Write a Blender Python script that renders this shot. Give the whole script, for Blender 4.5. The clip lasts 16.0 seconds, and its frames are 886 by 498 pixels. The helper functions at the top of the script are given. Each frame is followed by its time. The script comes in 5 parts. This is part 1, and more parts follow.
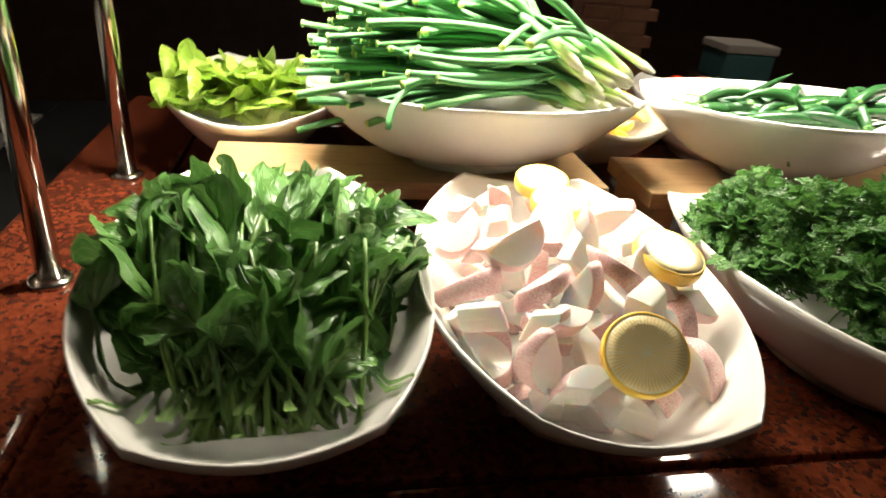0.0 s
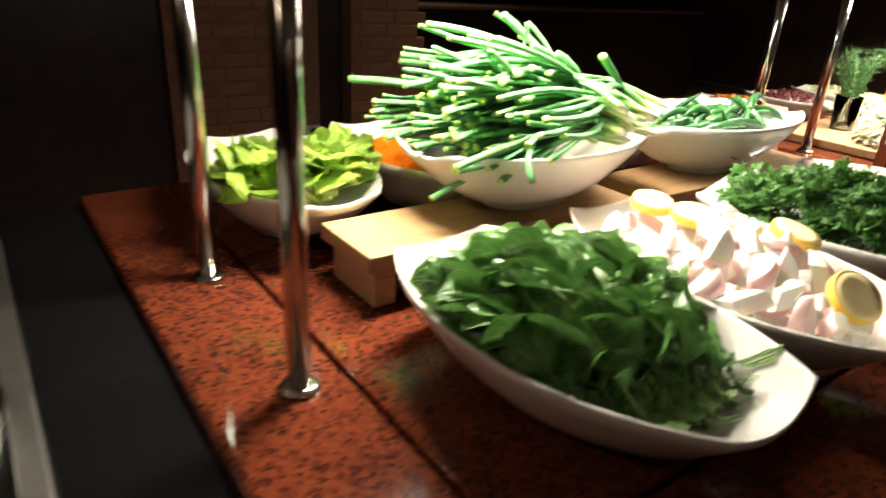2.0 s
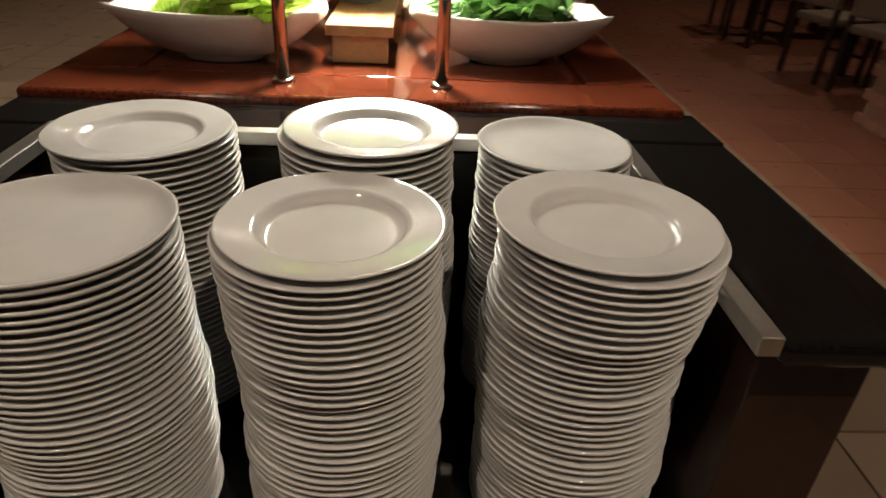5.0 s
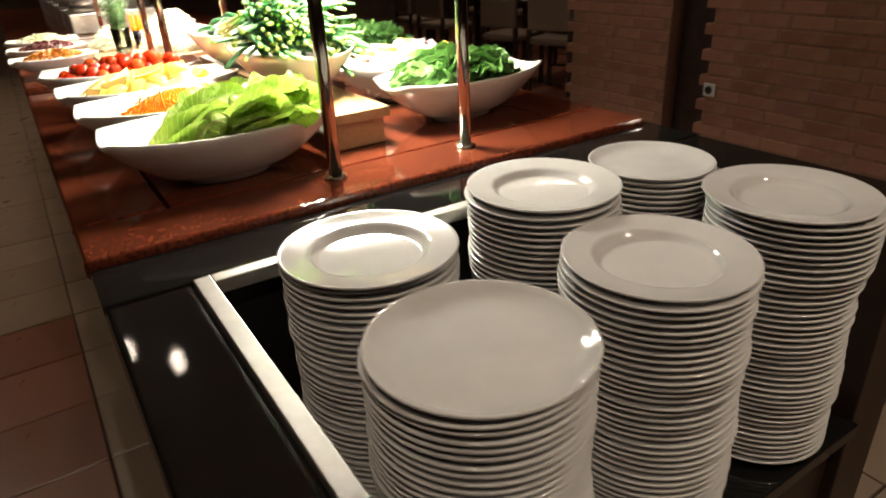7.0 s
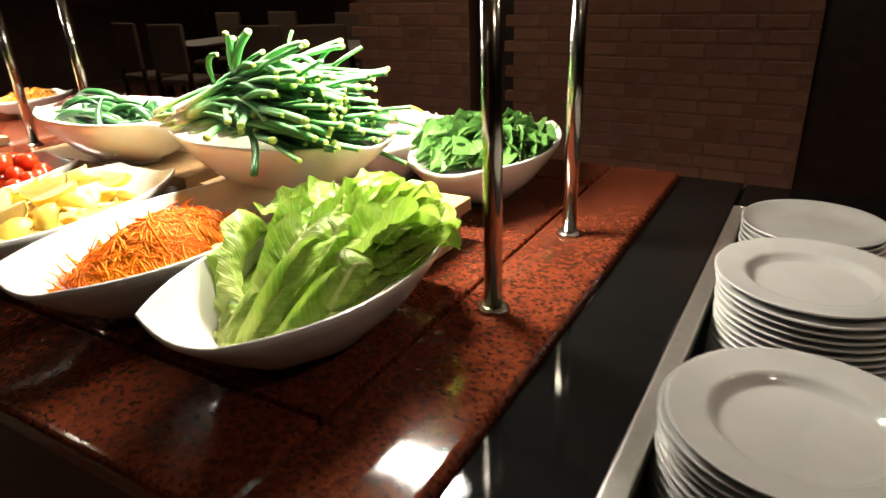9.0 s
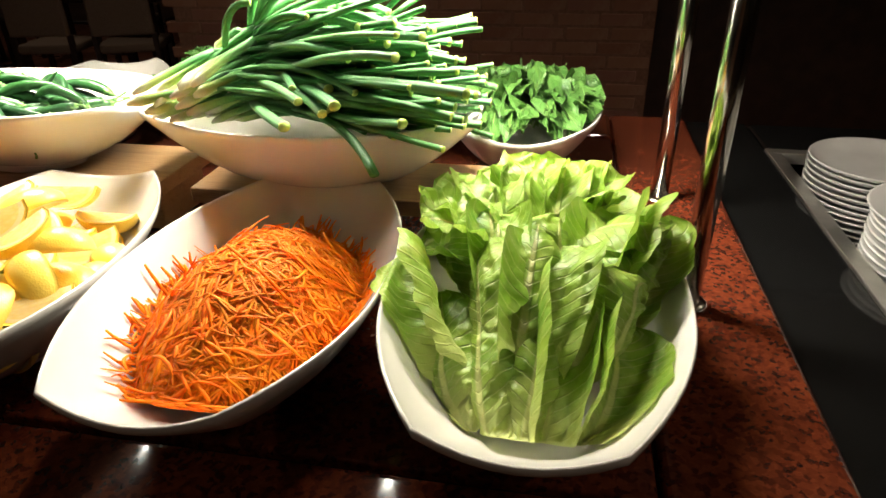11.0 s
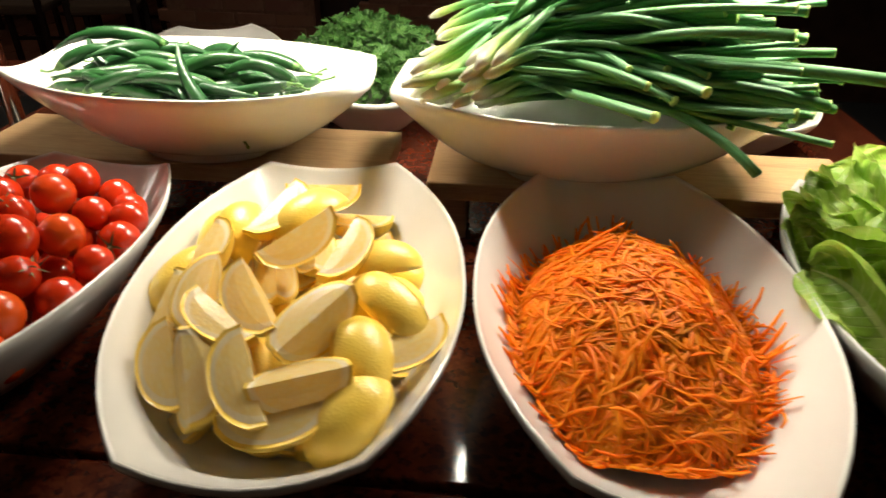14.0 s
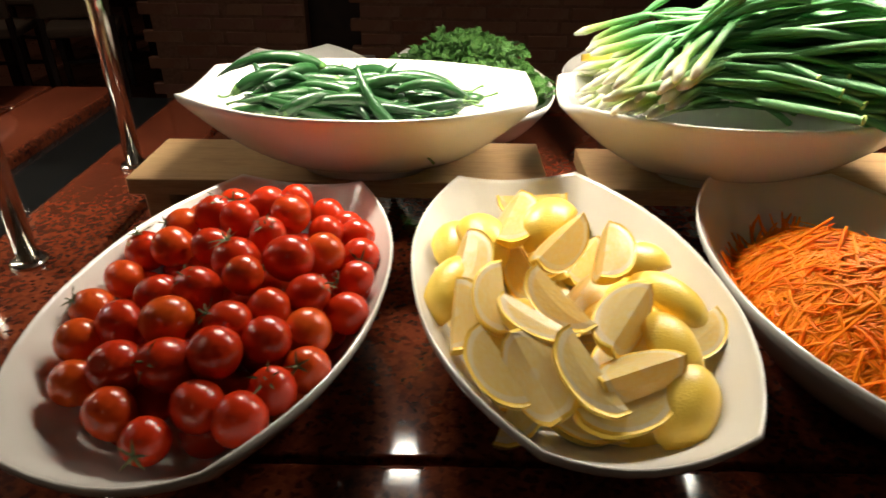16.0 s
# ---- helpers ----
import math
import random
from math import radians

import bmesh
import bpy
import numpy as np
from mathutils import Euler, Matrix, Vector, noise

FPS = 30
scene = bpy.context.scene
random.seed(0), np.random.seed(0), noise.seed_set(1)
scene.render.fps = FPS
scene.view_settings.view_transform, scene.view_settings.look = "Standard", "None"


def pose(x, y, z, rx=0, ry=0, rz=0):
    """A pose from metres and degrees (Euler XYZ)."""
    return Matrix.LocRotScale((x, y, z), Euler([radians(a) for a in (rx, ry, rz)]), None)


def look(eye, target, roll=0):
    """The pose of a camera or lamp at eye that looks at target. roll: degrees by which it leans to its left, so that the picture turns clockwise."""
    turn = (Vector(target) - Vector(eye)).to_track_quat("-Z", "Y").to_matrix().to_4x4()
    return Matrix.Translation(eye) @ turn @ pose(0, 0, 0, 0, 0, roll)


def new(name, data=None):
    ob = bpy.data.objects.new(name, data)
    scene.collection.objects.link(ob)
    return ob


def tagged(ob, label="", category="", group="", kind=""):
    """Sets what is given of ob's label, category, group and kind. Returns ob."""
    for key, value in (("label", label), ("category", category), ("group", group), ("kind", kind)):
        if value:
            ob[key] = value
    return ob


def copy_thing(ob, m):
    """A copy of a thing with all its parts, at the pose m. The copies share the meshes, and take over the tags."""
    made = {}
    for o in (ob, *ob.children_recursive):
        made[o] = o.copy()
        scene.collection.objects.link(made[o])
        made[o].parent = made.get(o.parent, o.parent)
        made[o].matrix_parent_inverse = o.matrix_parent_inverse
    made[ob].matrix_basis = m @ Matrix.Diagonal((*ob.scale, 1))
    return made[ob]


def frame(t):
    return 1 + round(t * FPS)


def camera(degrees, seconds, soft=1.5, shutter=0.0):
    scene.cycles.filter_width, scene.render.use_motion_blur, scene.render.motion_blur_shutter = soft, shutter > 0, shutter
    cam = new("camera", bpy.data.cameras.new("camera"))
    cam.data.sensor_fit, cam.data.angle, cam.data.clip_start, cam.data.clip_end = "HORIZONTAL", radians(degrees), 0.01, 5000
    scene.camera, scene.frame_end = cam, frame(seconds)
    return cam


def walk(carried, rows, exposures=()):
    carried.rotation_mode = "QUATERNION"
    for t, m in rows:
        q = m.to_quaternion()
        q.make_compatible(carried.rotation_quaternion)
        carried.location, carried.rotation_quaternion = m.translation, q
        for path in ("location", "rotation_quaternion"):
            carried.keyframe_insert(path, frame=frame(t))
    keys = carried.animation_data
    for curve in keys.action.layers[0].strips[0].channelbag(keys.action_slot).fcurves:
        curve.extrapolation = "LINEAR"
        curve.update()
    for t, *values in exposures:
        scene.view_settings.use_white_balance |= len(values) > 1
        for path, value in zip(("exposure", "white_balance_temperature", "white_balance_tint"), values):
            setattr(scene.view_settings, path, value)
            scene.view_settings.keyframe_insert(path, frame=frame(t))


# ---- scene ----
cam = camera(69.3, 16.0, shutter=0.4)
EXPOSURES = [(0, -0.08), (1, 0.04), (2, 0.12), (3, 0.38), (3.7, 0.58), (6, 1.25), (7, 1.05), (8, 0.8), (9, 0.54), (10, 0.28), (12.5, -0.34), (14.5, -0.74), (16, -0.66)]
PATH = [
    (0, (0.295, -0.673, 1.295), (0.666, 1.068, 0.384), 5.8),
    (0.5, (0.171, -0.712, 1.315), (0.81, 0.988, 0.477), 5.0),
    (1, (0.065, -0.749, 1.319), (0.909, 0.853, 0.47), 6.1),
    (1.5, (-0.033, -0.656, 1.308), (1.081, 0.791, 0.493), 6.5),
    (2, (-0.235, -0.563, 1.335), (0.868, 0.905, 0.542), 3.4),
    (2.5, (-0.51, -0.569, 1.284), (0.573, 0.88, 0.431), 2.6),
    (3, (-0.811, -0.586, 1.28), (0.191, 0.92, 0.427), 1.6),
    (3.5, (-0.963, -0.465, 1.248), (0.287, 0.764, 0.285), 0.4),
    (6, (-1.409, 0.428, 1.284), (0.242, -0.206, 0.349), -0.0),
    (6.5, (-1.336, 0.626, 1.292), (0.257, -0.115, 0.337), -2.7),
    (7, (-1.158, 0.8, 1.328), (0.366, -0.156, 0.454), -2.9),
    (7.5, (-0.995, 0.95, 1.334), (0.366, -0.26, 0.508), -0.9),
    (8, (-0.791, 1.077, 1.374), (0.363, -0.311, 0.511), -2.1),
    (8.5, (-0.549, 1.1, 1.351), (0.45, -0.45, 0.575), -2.2),
    (9, (-0.366, 1.066, 1.357), (0.579, -0.507, 0.562), -2.3),
    (9.5, (-0.166, 1.052, 1.338), (0.535, -0.638, 0.531), -1.1),
    (10, (-0.015, 1.052, 1.347), (0.53, -0.675, 0.498), -1.1),
    (12.5, (0.32, 0.972, 1.332), (0.49, -0.724, 0.285), 0.1),
    (13, (0.38, 1.001, 1.335), (0.547, -0.716, 0.325), 0.3),
    (13.5, (0.471, 1.001, 1.327), (0.669, -0.705, 0.302), 0.5),
    (14, (0.601, 0.971, 1.326), (0.754, -0.733, 0.29), 1.1),
    (14.5, (0.69, 0.967, 1.33), (0.789, -0.759, 0.325), 1.9),
    (15, (0.767, 0.985, 1.336), (0.75, -0.75, 0.341), 0.9),
    (15.5, (0.812, 1.009, 1.335), (0.797, -0.726, 0.341), 1.4),
    (16, (0.88, 1.024, 1.338), (0.891, -0.706, 0.334), 0.7),
]
walk(cam, [(t, look(eye, target, roll)) for t, eye, target, roll in PATH], EXPOSURES)

# ---------------------------------------------------------------- light
world = bpy.data.worlds.new("world")
world.use_nodes = True
world.node_tree.nodes["Background"].inputs[0].default_value = (1.0, 0.72, 0.5, 1)
world.node_tree.nodes["Background"].inputs[1].default_value = 0.010
scene.world = world


def area_lamp(name, at, to, size_x, size_y, watts, colour, spread=180):
    data = bpy.data.lights.new(name, "AREA")
    data.shape, data.size, data.size_y, data.energy, data.color = "RECTANGLE", size_x, size_y, watts, colour
    data.spread = radians(spread)
    ob = new(name, data)
    ob.matrix_world = look(at, to)
    return ob


def spot_lamp(name, at, to, watts, colour, angle, blend=0.6, radius=0.03):
    data = bpy.data.lights.new(name, "SPOT")
    data.energy, data.color, data.spot_size, data.spot_blend, data.shadow_soft_size = watts, colour, radians(angle), blend, radius
    ob = new(name, data)
    ob.matrix_world = look(at, to)
    return ob


COOL = (1.0, 0.91, 0.74)
WARM = (1.0, 0.79, 0.60)
LAMP_Z = 1.44
LAMPS = [(0.40, 0.16, 0.46, 13.5), (0.99, 0.16, 0.22, 6.6), (2.05, 0.16, 0.46, 15.0), (2.75, 0.16, 0.22, 7.5)]
for lx, ly, ll, lw in LAMPS:
    area_lamp("canopy_light", (lx, ly, LAMP_Z - 0.012), (lx, ly, 0), ll, 0.06, lw, COOL, 138)
# spots at x 2.1, 1.05, 3.3, 2.6 and 4.2 are added fill
CEILING_AND_FILL_SPOTS = [(-0.27, -2.79, 5), (-0.04, -2.46, 5), (2.1, -2.1, 12), (-1.75, -0.55, 40), (-1.5, 1.15, 22), (1.05, 2.45, 4.5), (3.3, 1.9, 22), (2.6, 4.3, 40), (6.4, 2.1, 60), (6.4, -3.9, 20), (4.2, -3.4, 16), (2.87, 0.70, 10), (2.56, 0.46, 10)]
for sx, sy, sw in CEILING_AND_FILL_SPOTS:
    spot_lamp("ceiling_light", (sx, sy, 2.72), (sx, sy, 0), sw, WARM, 120, 0.8, 0.022)

# ---------------------------------------------------------------- materials


class Nodes:
    """A node material with a few short-hands."""

    def __init__(self, name):
        self.mat = bpy.data.materials.new(name)
        self.mat.use_nodes = True
        self.nt = self.mat.node_tree
        self.bsdf = self.nt.nodes["Principled BSDF"]
        self.out = self.nt.nodes["Material Output"]

    def add(self, kind, **sets):
        node = self.nt.nodes.new(kind)
        for key, value in sets.items():
            node.inputs[key].default_value = value
        return node

    def link(self, a, b):
        self.nt.links.new(a, b)

    def coords(self, which="Object"):
        return self.nt.nodes.new("ShaderNodeTexCoord").outputs[which]

    def noise(self, scale, detail=4.0, rough=0.55, which="Object", distortion=0.0):
        node = self.add("ShaderNodeTexNoise", Scale=scale, Detail=detail, Roughness=rough, Distortion=distortion)
        self.link(self.coords(which), node.inputs["Vector"])
        return node.outputs["Fac"]

    def ramp(self, fac, stops):
        node = self.nt.nodes.new("ShaderNodeValToRGB")
        els = node.color_ramp.elements
        while len(els) < len(stops):
            els.new(0.5)
        for el, (at, col) in zip(els, stops):
            el.position, el.color = at, (*col, 1)
        self.link(fac, node.inputs["Fac"])
        return node.outputs["Color"]

    def mix(self, fac, a, b, blend="MIX"):
        node = self.nt.nodes.new("ShaderNodeMix")
        node.data_type, node.blend_type = "RGBA", blend
        for sock, value in ((node.inputs[0], fac), (node.inputs[6], a), (node.inputs[7], b)):
            if isinstance(value, (int, float)):
                sock.default_value = value
            elif isinstance(value, tuple):
                sock.default_value = (*value, 1)
            else:
                self.link(value, sock)
        return node.outputs[2]

    def math(self, op, a, b=0.0, c=0.0):
        node = self.nt.nodes.new("ShaderNodeMath")
        node.operation = op
        for sock, value in zip(node.inputs, (a, b, c)):
            if isinstance(value, (int, float)):
                sock.default_value = value
            else:
                self.link(value, sock)
        return node.outputs[0]

    def step(self, value, lo, hi):
        node = self.nt.nodes.new("ShaderNodeMapRange")
        node.interpolation_type = "SMOOTHSTEP"
        self.link(value, node.inputs["Value"])
        node.inputs["From Min"].default_value, node.inputs["From Max"].default_value = lo, hi
        return node.outputs["Result"]

    def split(self, vector):
        node = self.nt.nodes.new("ShaderNodeSeparateXYZ")
        self.link(vector, node.inputs[0])
        return node.outputs

    def random(self):
        return self.nt.nodes.new("ShaderNodeObjectInfo").outputs["Random"]

    def island(self):
        return self.nt.nodes.new("ShaderNodeNewGeometry").outputs["Random Per Island"]

    def set(self, colour=None, rough=0.5, metal=0.0, bump=None, bump_strength=0.2, distance=0.002, spec=None, coat=0.0):
        b = self.bsdf
        if isinstance(colour, tuple):
            b.inputs["Base Color"].default_value = (*colour, 1)
        elif colour is not None:
            self.link(colour, b.inputs["Base Color"])
        if isinstance(rough, (int, float)):
            b.inputs["Roughness"].default_value = rough
        else:
            self.link(rough, b.inputs["Roughness"])
        b.inputs["Metallic"].default_value = metal
        b.inputs["Coat Weight"].default_value = coat
        if spec is not None:
            b.inputs["Specular IOR Level"].default_value = spec
        if bump is not None:
            node = self.add("ShaderNodeBump", Strength=bump_strength, Distance=distance)
            self.link(bump, node.inputs["Height"])
            self.link(node.outputs["Normal"], b.inputs["Normal"])
        return self.mat

    def glow_through(self, colour, amount):
        """Lets light through a thin leaf."""
        trans = self.nt.nodes.new("ShaderNodeBsdfTranslucent")
        if isinstance(colour, tuple):
            trans.inputs[0].default_value = (*colour, 1)
        else:
            self.link(colour, trans.inputs[0])
        mixer = self.nt.nodes.new("ShaderNodeMixShader")
        mixer.inputs[0].default_value = amount
        self.link(self.bsdf.outputs[0], mixer.inputs[1])
        self.link(trans.outputs[0], mixer.inputs[2])
        self.link(mixer.outputs[0], self.out.inputs["Surface"])
        return self.mat


def granite(name, dark, mid, light, scale=90.0, rough=0.09, smears=0.12):
    """Polished stone: light and dark crystals in a warm ground, with a few cloudy veins and wiped smears."""
    n = Nodes(name)
    warp = n.add("ShaderNodeTexNoise", Scale=scale * 0.9, Detail=2.0)
    n.link(n.coords(), warp.inputs["Vector"])
    bent = n.nt.nodes.new("ShaderNodeVectorMath")
    bent.operation = "MULTIPLY_ADD"
    n.link(warp.outputs["Color"], bent.inputs[0])
    bent.inputs[1].default_value = (0.9 / scale, 0.9 / scale, 0.9 / scale)
    n.link(n.coords(), bent.inputs[2])
    vor = n.add("ShaderNodeTexVoronoi", Scale=scale * 1.5, Randomness=1.0)
    n.link(bent.outputs[0], vor.inputs["Vector"])
    tone = n.split(vor.outputs["Color"])[0]
    grain = n.noise(scale * 3.2, 3.0, 0.6)
    base = n.ramp(tone, [(0.10, dark), (0.34, mid), (0.72, light), (0.98, mid)])
    base = n.mix(n.math("MULTIPLY", n.step(grain, 0.42, 0.62), 0.45), base, mid)
    blotch = n.noise(scale * 0.42, 3.0, 0.65)
    base = n.mix(n.math("MULTIPLY", n.step(blotch, 0.50, 0.66), 0.36), base, dark)
    cloud = n.noise(6.0, 3.0)
    base = n.mix(n.math("MULTIPLY", n.step(cloud, 0.45, 0.75), 0.3), base, dark)
    smear = n.noise(16.0, 5.0, 0.6)
    return n.set(base, n.math("MULTIPLY_ADD", smear, smears, rough - smears / 3), bump=grain, bump_strength=0.012)


RED_GRANITE = granite("red_granite", (0.036, 0.010, 0.007), (0.105, 0.022, 0.010), (0.17, 0.040, 0.016), 120.0, 0.065, 0.09)
BLACK_GRANITE = granite("black_granite", (0.004, 0.004, 0.004), (0.006, 0.006, 0.006), (0.012, 0.012, 0.012), 260.0, 0.032, 0.035)


def plain(name, colour, rough=0.4, metal=0.0, vary=0.08, scale=30.0, bump=0.05, coat=0.0):
    n = Nodes(name)
    fac = n.noise(scale, 5.0)
    dark = tuple(c * (1 - vary) for c in colour)
    light = tuple(min(1, c * (1 + vary)) for c in colour)
    col = n.ramp(fac, [(0.3, dark), (0.7, light)])
    r = n.math("MULTIPLY_ADD", n.noise(scale * 0.4, 3.0), 0.14, rough - 0.07)
    return n.set(col, r, metal, fac, bump, 0.001, coat=coat)


PORCELAIN = plain("porcelain", (0.69, 0.67, 0.62), 0.16, vary=0.03, scale=14.0, bump=0.02)
PLATE = plain("plate_glaze", (0.60, 0.60, 0.59), 0.10, vary=0.04, scale=18.0, bump=0.02)
STEEL = plain("brushed_steel", (0.70, 0.68, 0.64), 0.38, 1.0, 0.06, 60.0)
CHROME = plain("chrome", (0.56, 0.53, 0.47), 0.16, 1.0, 0.05, 40.0, 0.01)
BLACK = plain("black_laminate", (0.012, 0.011, 0.010), 0.35, vary=0.3)
DARK_WOOD = plain("dark_wood", (0.030, 0.014, 0.009), 0.42, vary=0.4, scale=12.0)
PLASTER = plain("dim_plaster", (0.16, 0.10, 0.07), 0.8, vary=0.2, scale=5.0, bump=0.1)
CEILING = plain("ceiling_paint", (0.30, 0.25, 0.20), 0.9, vary=0.1, scale=4.0)
WHITE_PLASTIC = plain("white_plastic", (0.6, 0.6, 0.58), 0.4)
CLOTH = plain("chair_cloth", (0.16, 0.11, 0.075), 0.9, vary=0.2, scale=200.0, bump=0.2)
LINEN = plain("table_linen", (0.5, 0.46, 0.4), 0.85, vary=0.1, scale=150.0, bump=0.15)


def glass(name, colour, rough=0.03):
    n = Nodes(name)
    n.set(colour, rough)
    n.bsdf.inputs["Transmission Weight"].default_value = 1.0
    n.bsdf.inputs["IOR"].default_value = 1.45
    return n.mat


GLASS = glass("clear_glass", (0.9, 0.95, 0.92))


def emitter(name, colour, strength):
    n = Nodes(name)
    n.set(colour, 0.5)
    n.bsdf.inputs["Emission Color"].default_value = (*colour, 1)
    n.bsdf.inputs["Emission Strength"].default_value = strength
    return n.mat


LAMP_FACE = emitter("lamp_face", (1.0, 0.93, 0.82), 28.0)
SPOT_FACE = emitter("spot_face", (1.0, 0.86, 0.68), 110.0)


def pine():
    n = Nodes("pine_board")
    mapping = n.add("ShaderNodeMapping")
    mapping.inputs["Scale"].default_value = (1.2, 14.0, 14.0)
    n.link(n.coords(), mapping.inputs["Vector"])
    wave = n.add("ShaderNodeTexNoise", Scale=6.0, Detail=6.0, Roughness=0.6, Distortion=0.6)
    n.link(mapping.outputs[0], wave.inputs["Vector"])
    fine = n.add("ShaderNodeTexNoise", Scale=40.0, Detail=4.0)
    n.link(mapping.outputs[0], fine.inputs["Vector"])
    col = n.ramp(wave.outputs["Fac"], [(0.3, (0.30, 0.17, 0.075)), (0.5, (0.45, 0.29, 0.14)), (0.68, (0.38, 0.23, 0.10))])
    col = n.mix(0.25, col, n.ramp(fine.outputs["Fac"], [(0.35, (0.22, 0.12, 0.05)), (0.65, (0.5, 0.33, 0.17))]))
    return n.set(col, 0.45, bump=wave.outputs["Fac"], bump_strength=0.15, distance=0.001)


PINE = pine()


def leaf_material(name, pale, mid, deep, rib=0.05, vein_scale=26.0, glow=0.3, base_pale=0.5, gloss=0.38, puckers=(9.0, 15.0)):
    """Leaf coloured along its own length: u across, v from stem to tip; puckered between its veins."""
    n = Nodes(name)
    u, v, _ = n.split(n.coords("UV"))
    off = n.math("ABSOLUTE", n.math("SUBTRACT", u, 0.5))
    ribw = n.math("MULTIPLY_ADD", v, -rib * 0.85, rib)
    ribmask = n.math("SUBTRACT", 1.0, n.step(n.math("DIVIDE", off, ribw), 0.6, 1.3))
    wobble = n.math("MULTIPLY", n.noise(50.0, 2.0), 3.0)
    side = n.math("SINE", n.math("ADD", wobble, n.math("MULTIPLY_ADD", off, -34.0, n.math("MULTIPLY", v, vein_scale * 2.4))))
    vein = n.step(side, 0.80, 1.0)
    stretch = n.add("ShaderNodeMapping")
    stretch.inputs["Scale"].default_value = (*puckers, 1.0)
    n.link(n.coords("UV"), stretch.inputs["Vector"])
    cells = n.add("ShaderNodeTexVoronoi", Scale=1.0)
    cells.feature = "SMOOTH_F1"
    n.link(stretch.outputs[0], cells.inputs["Vector"])
    net = n.step(cells.outputs["Distance"], 0.42, 0.75)
    blotch = n.noise(38.0, 4.0)
    body = n.ramp(blotch, [(0.3, deep), (0.68, mid)])
    body = n.mix(n.math("MULTIPLY", n.random(), 0.6), body, mid)
    base = n.math("MULTIPLY", n.step(n.math("SUBTRACT", 1.0, v), 1.0 - base_pale, 1.0), 0.85)
    body = n.mix(base, body, pale)
    body = n.mix(n.math("MULTIPLY", net, 0.22), body, pale)
    body = n.mix(n.math("MULTIPLY", vein, 0.35), body, pale)
    body = n.mix(n.math("MULTIPLY", ribmask, 0.9), body, pale)
    relief = n.math("ADD", n.math("MULTIPLY", vein, -0.5), n.math("MULTIPLY", cells.outputs["Distance"], -1.4))
    relief = n.math("ADD", relief, n.math("MULTIPLY", n.noise(130.0, 2.0), 0.5))
    relief = n.math("ADD", relief, n.math("MULTIPLY", ribmask, 0.8))
    n.set(body, gloss, bump=relief, bump_strength=0.8, distance=0.0035)
    return n.glow_through(body, glow)


ROMAINE = leaf_material("romaine_leaf", (0.70, 0.74, 0.28), (0.38, 0.55, 0.070), (0.16, 0.36, 0.03), 0.070, 40.0, glow=0.38, base_pale=0.55, gloss=0.42)
ARUGULA = leaf_material("arugula_leaf", (0.22, 0.36, 0.10), (0.105, 0.25, 0.052), (0.034, 0.118, 0.024), 0.05, 14.0, 0.18, 0.40, 0.34, (6.0, 12.0))
PARSLEY = leaf_material("parsley_leaf", (0.22, 0.36, 0.09), (0.095, 0.25, 0.050), (0.028, 0.115, 0.024), 0.02, 8.0, 0.25, 0.2)
ARUGULA_STEM = plain("arugula_stem", (0.13, 0.24, 0.055), 0.35, vary=0.25, scale=60.0)
DILL = plain("dill_frond", (0.05, 0.12, 0.03), 0.6, vary=0.3)


def onion_green():
    n = Nodes("green_onion_skin")
    u, v, _ = n.split(n.coords("UV"))
    streak = n.add("ShaderNodeTexNoise", Scale=1.0, Detail=3.0)
    m = n.add("ShaderNodeMapping")
    m.inputs["Scale"].default_value = (14.0, 1.5, 1.0)
    n.link(n.coords("UV"), m.inputs["Vector"])
    n.link(m.outputs[0], streak.inputs["Vector"])
    green = n.ramp(streak.outputs["Fac"], [(0.3, (0.045, 0.19, 0.065)), (0.7, (0.13, 0.36, 0.13))])
    green = n.mix(n.math("MULTIPLY", n.random(), 0.45), green, (0.17, 0.37, 0.12))
    along = n.ramp(v, [(0.015, (0.84, 0.82, 0.66)), (0.055, (0.48, 0.60, 0.20)), (0.13, (0.22, 0.45, 0.10))])
    col = n.mix(n.step(v, 0.06, 0.20), along, green)
    n.set(col, 0.46, bump=streak.outputs["Fac"], bump_strength=0.12, distance=0.001, spec=0.3)
    return n.glow_through(col, 0.12)


ONION_GREEN = onion_green()
ONION_CUT = plain("onion_cut_end", (0.55, 0.72, 0.18), 0.4, vary=0.2, scale=200.0)


def chilli_skin():
    n = Nodes("chilli_skin")
    fac = n.noise(30.0, 4.0)
    col = n.ramp(fac, [(0.3, (0.006, 0.036, 0.013)), (0.7, (0.016, 0.072, 0.020))])
    col = n.mix(n.math("MULTIPLY", n.random(), 0.4), col, (0.03, 0.115, 0.02))
    return n.set(col, 0.32, bump=n.noise(70.0, 4.0), bump_strength=0.55, distance=0.003)


CHILLI = chilli_skin()
CHILLI_STEM = plain("chilli_stem", (0.10, 0.22, 0.05), 0.5, vary=0.2)


def carrot():
    n = Nodes("carrot_flesh")
    col = n.ramp(n.island(), [(0.0, (0.99, 0.26, 0.002)), (0.5, (0.99, 0.32, 0.005)), (1.0, (0.99, 0.39, 0.010))])
    grain = n.noise(120.0, 3.0)
    n.set(col, 0.42, bump=grain, bump_strength=0.2, distance=0.001, spec=0.3)
    return n.glow_through(col, 0.42)


CARROT = carrot()


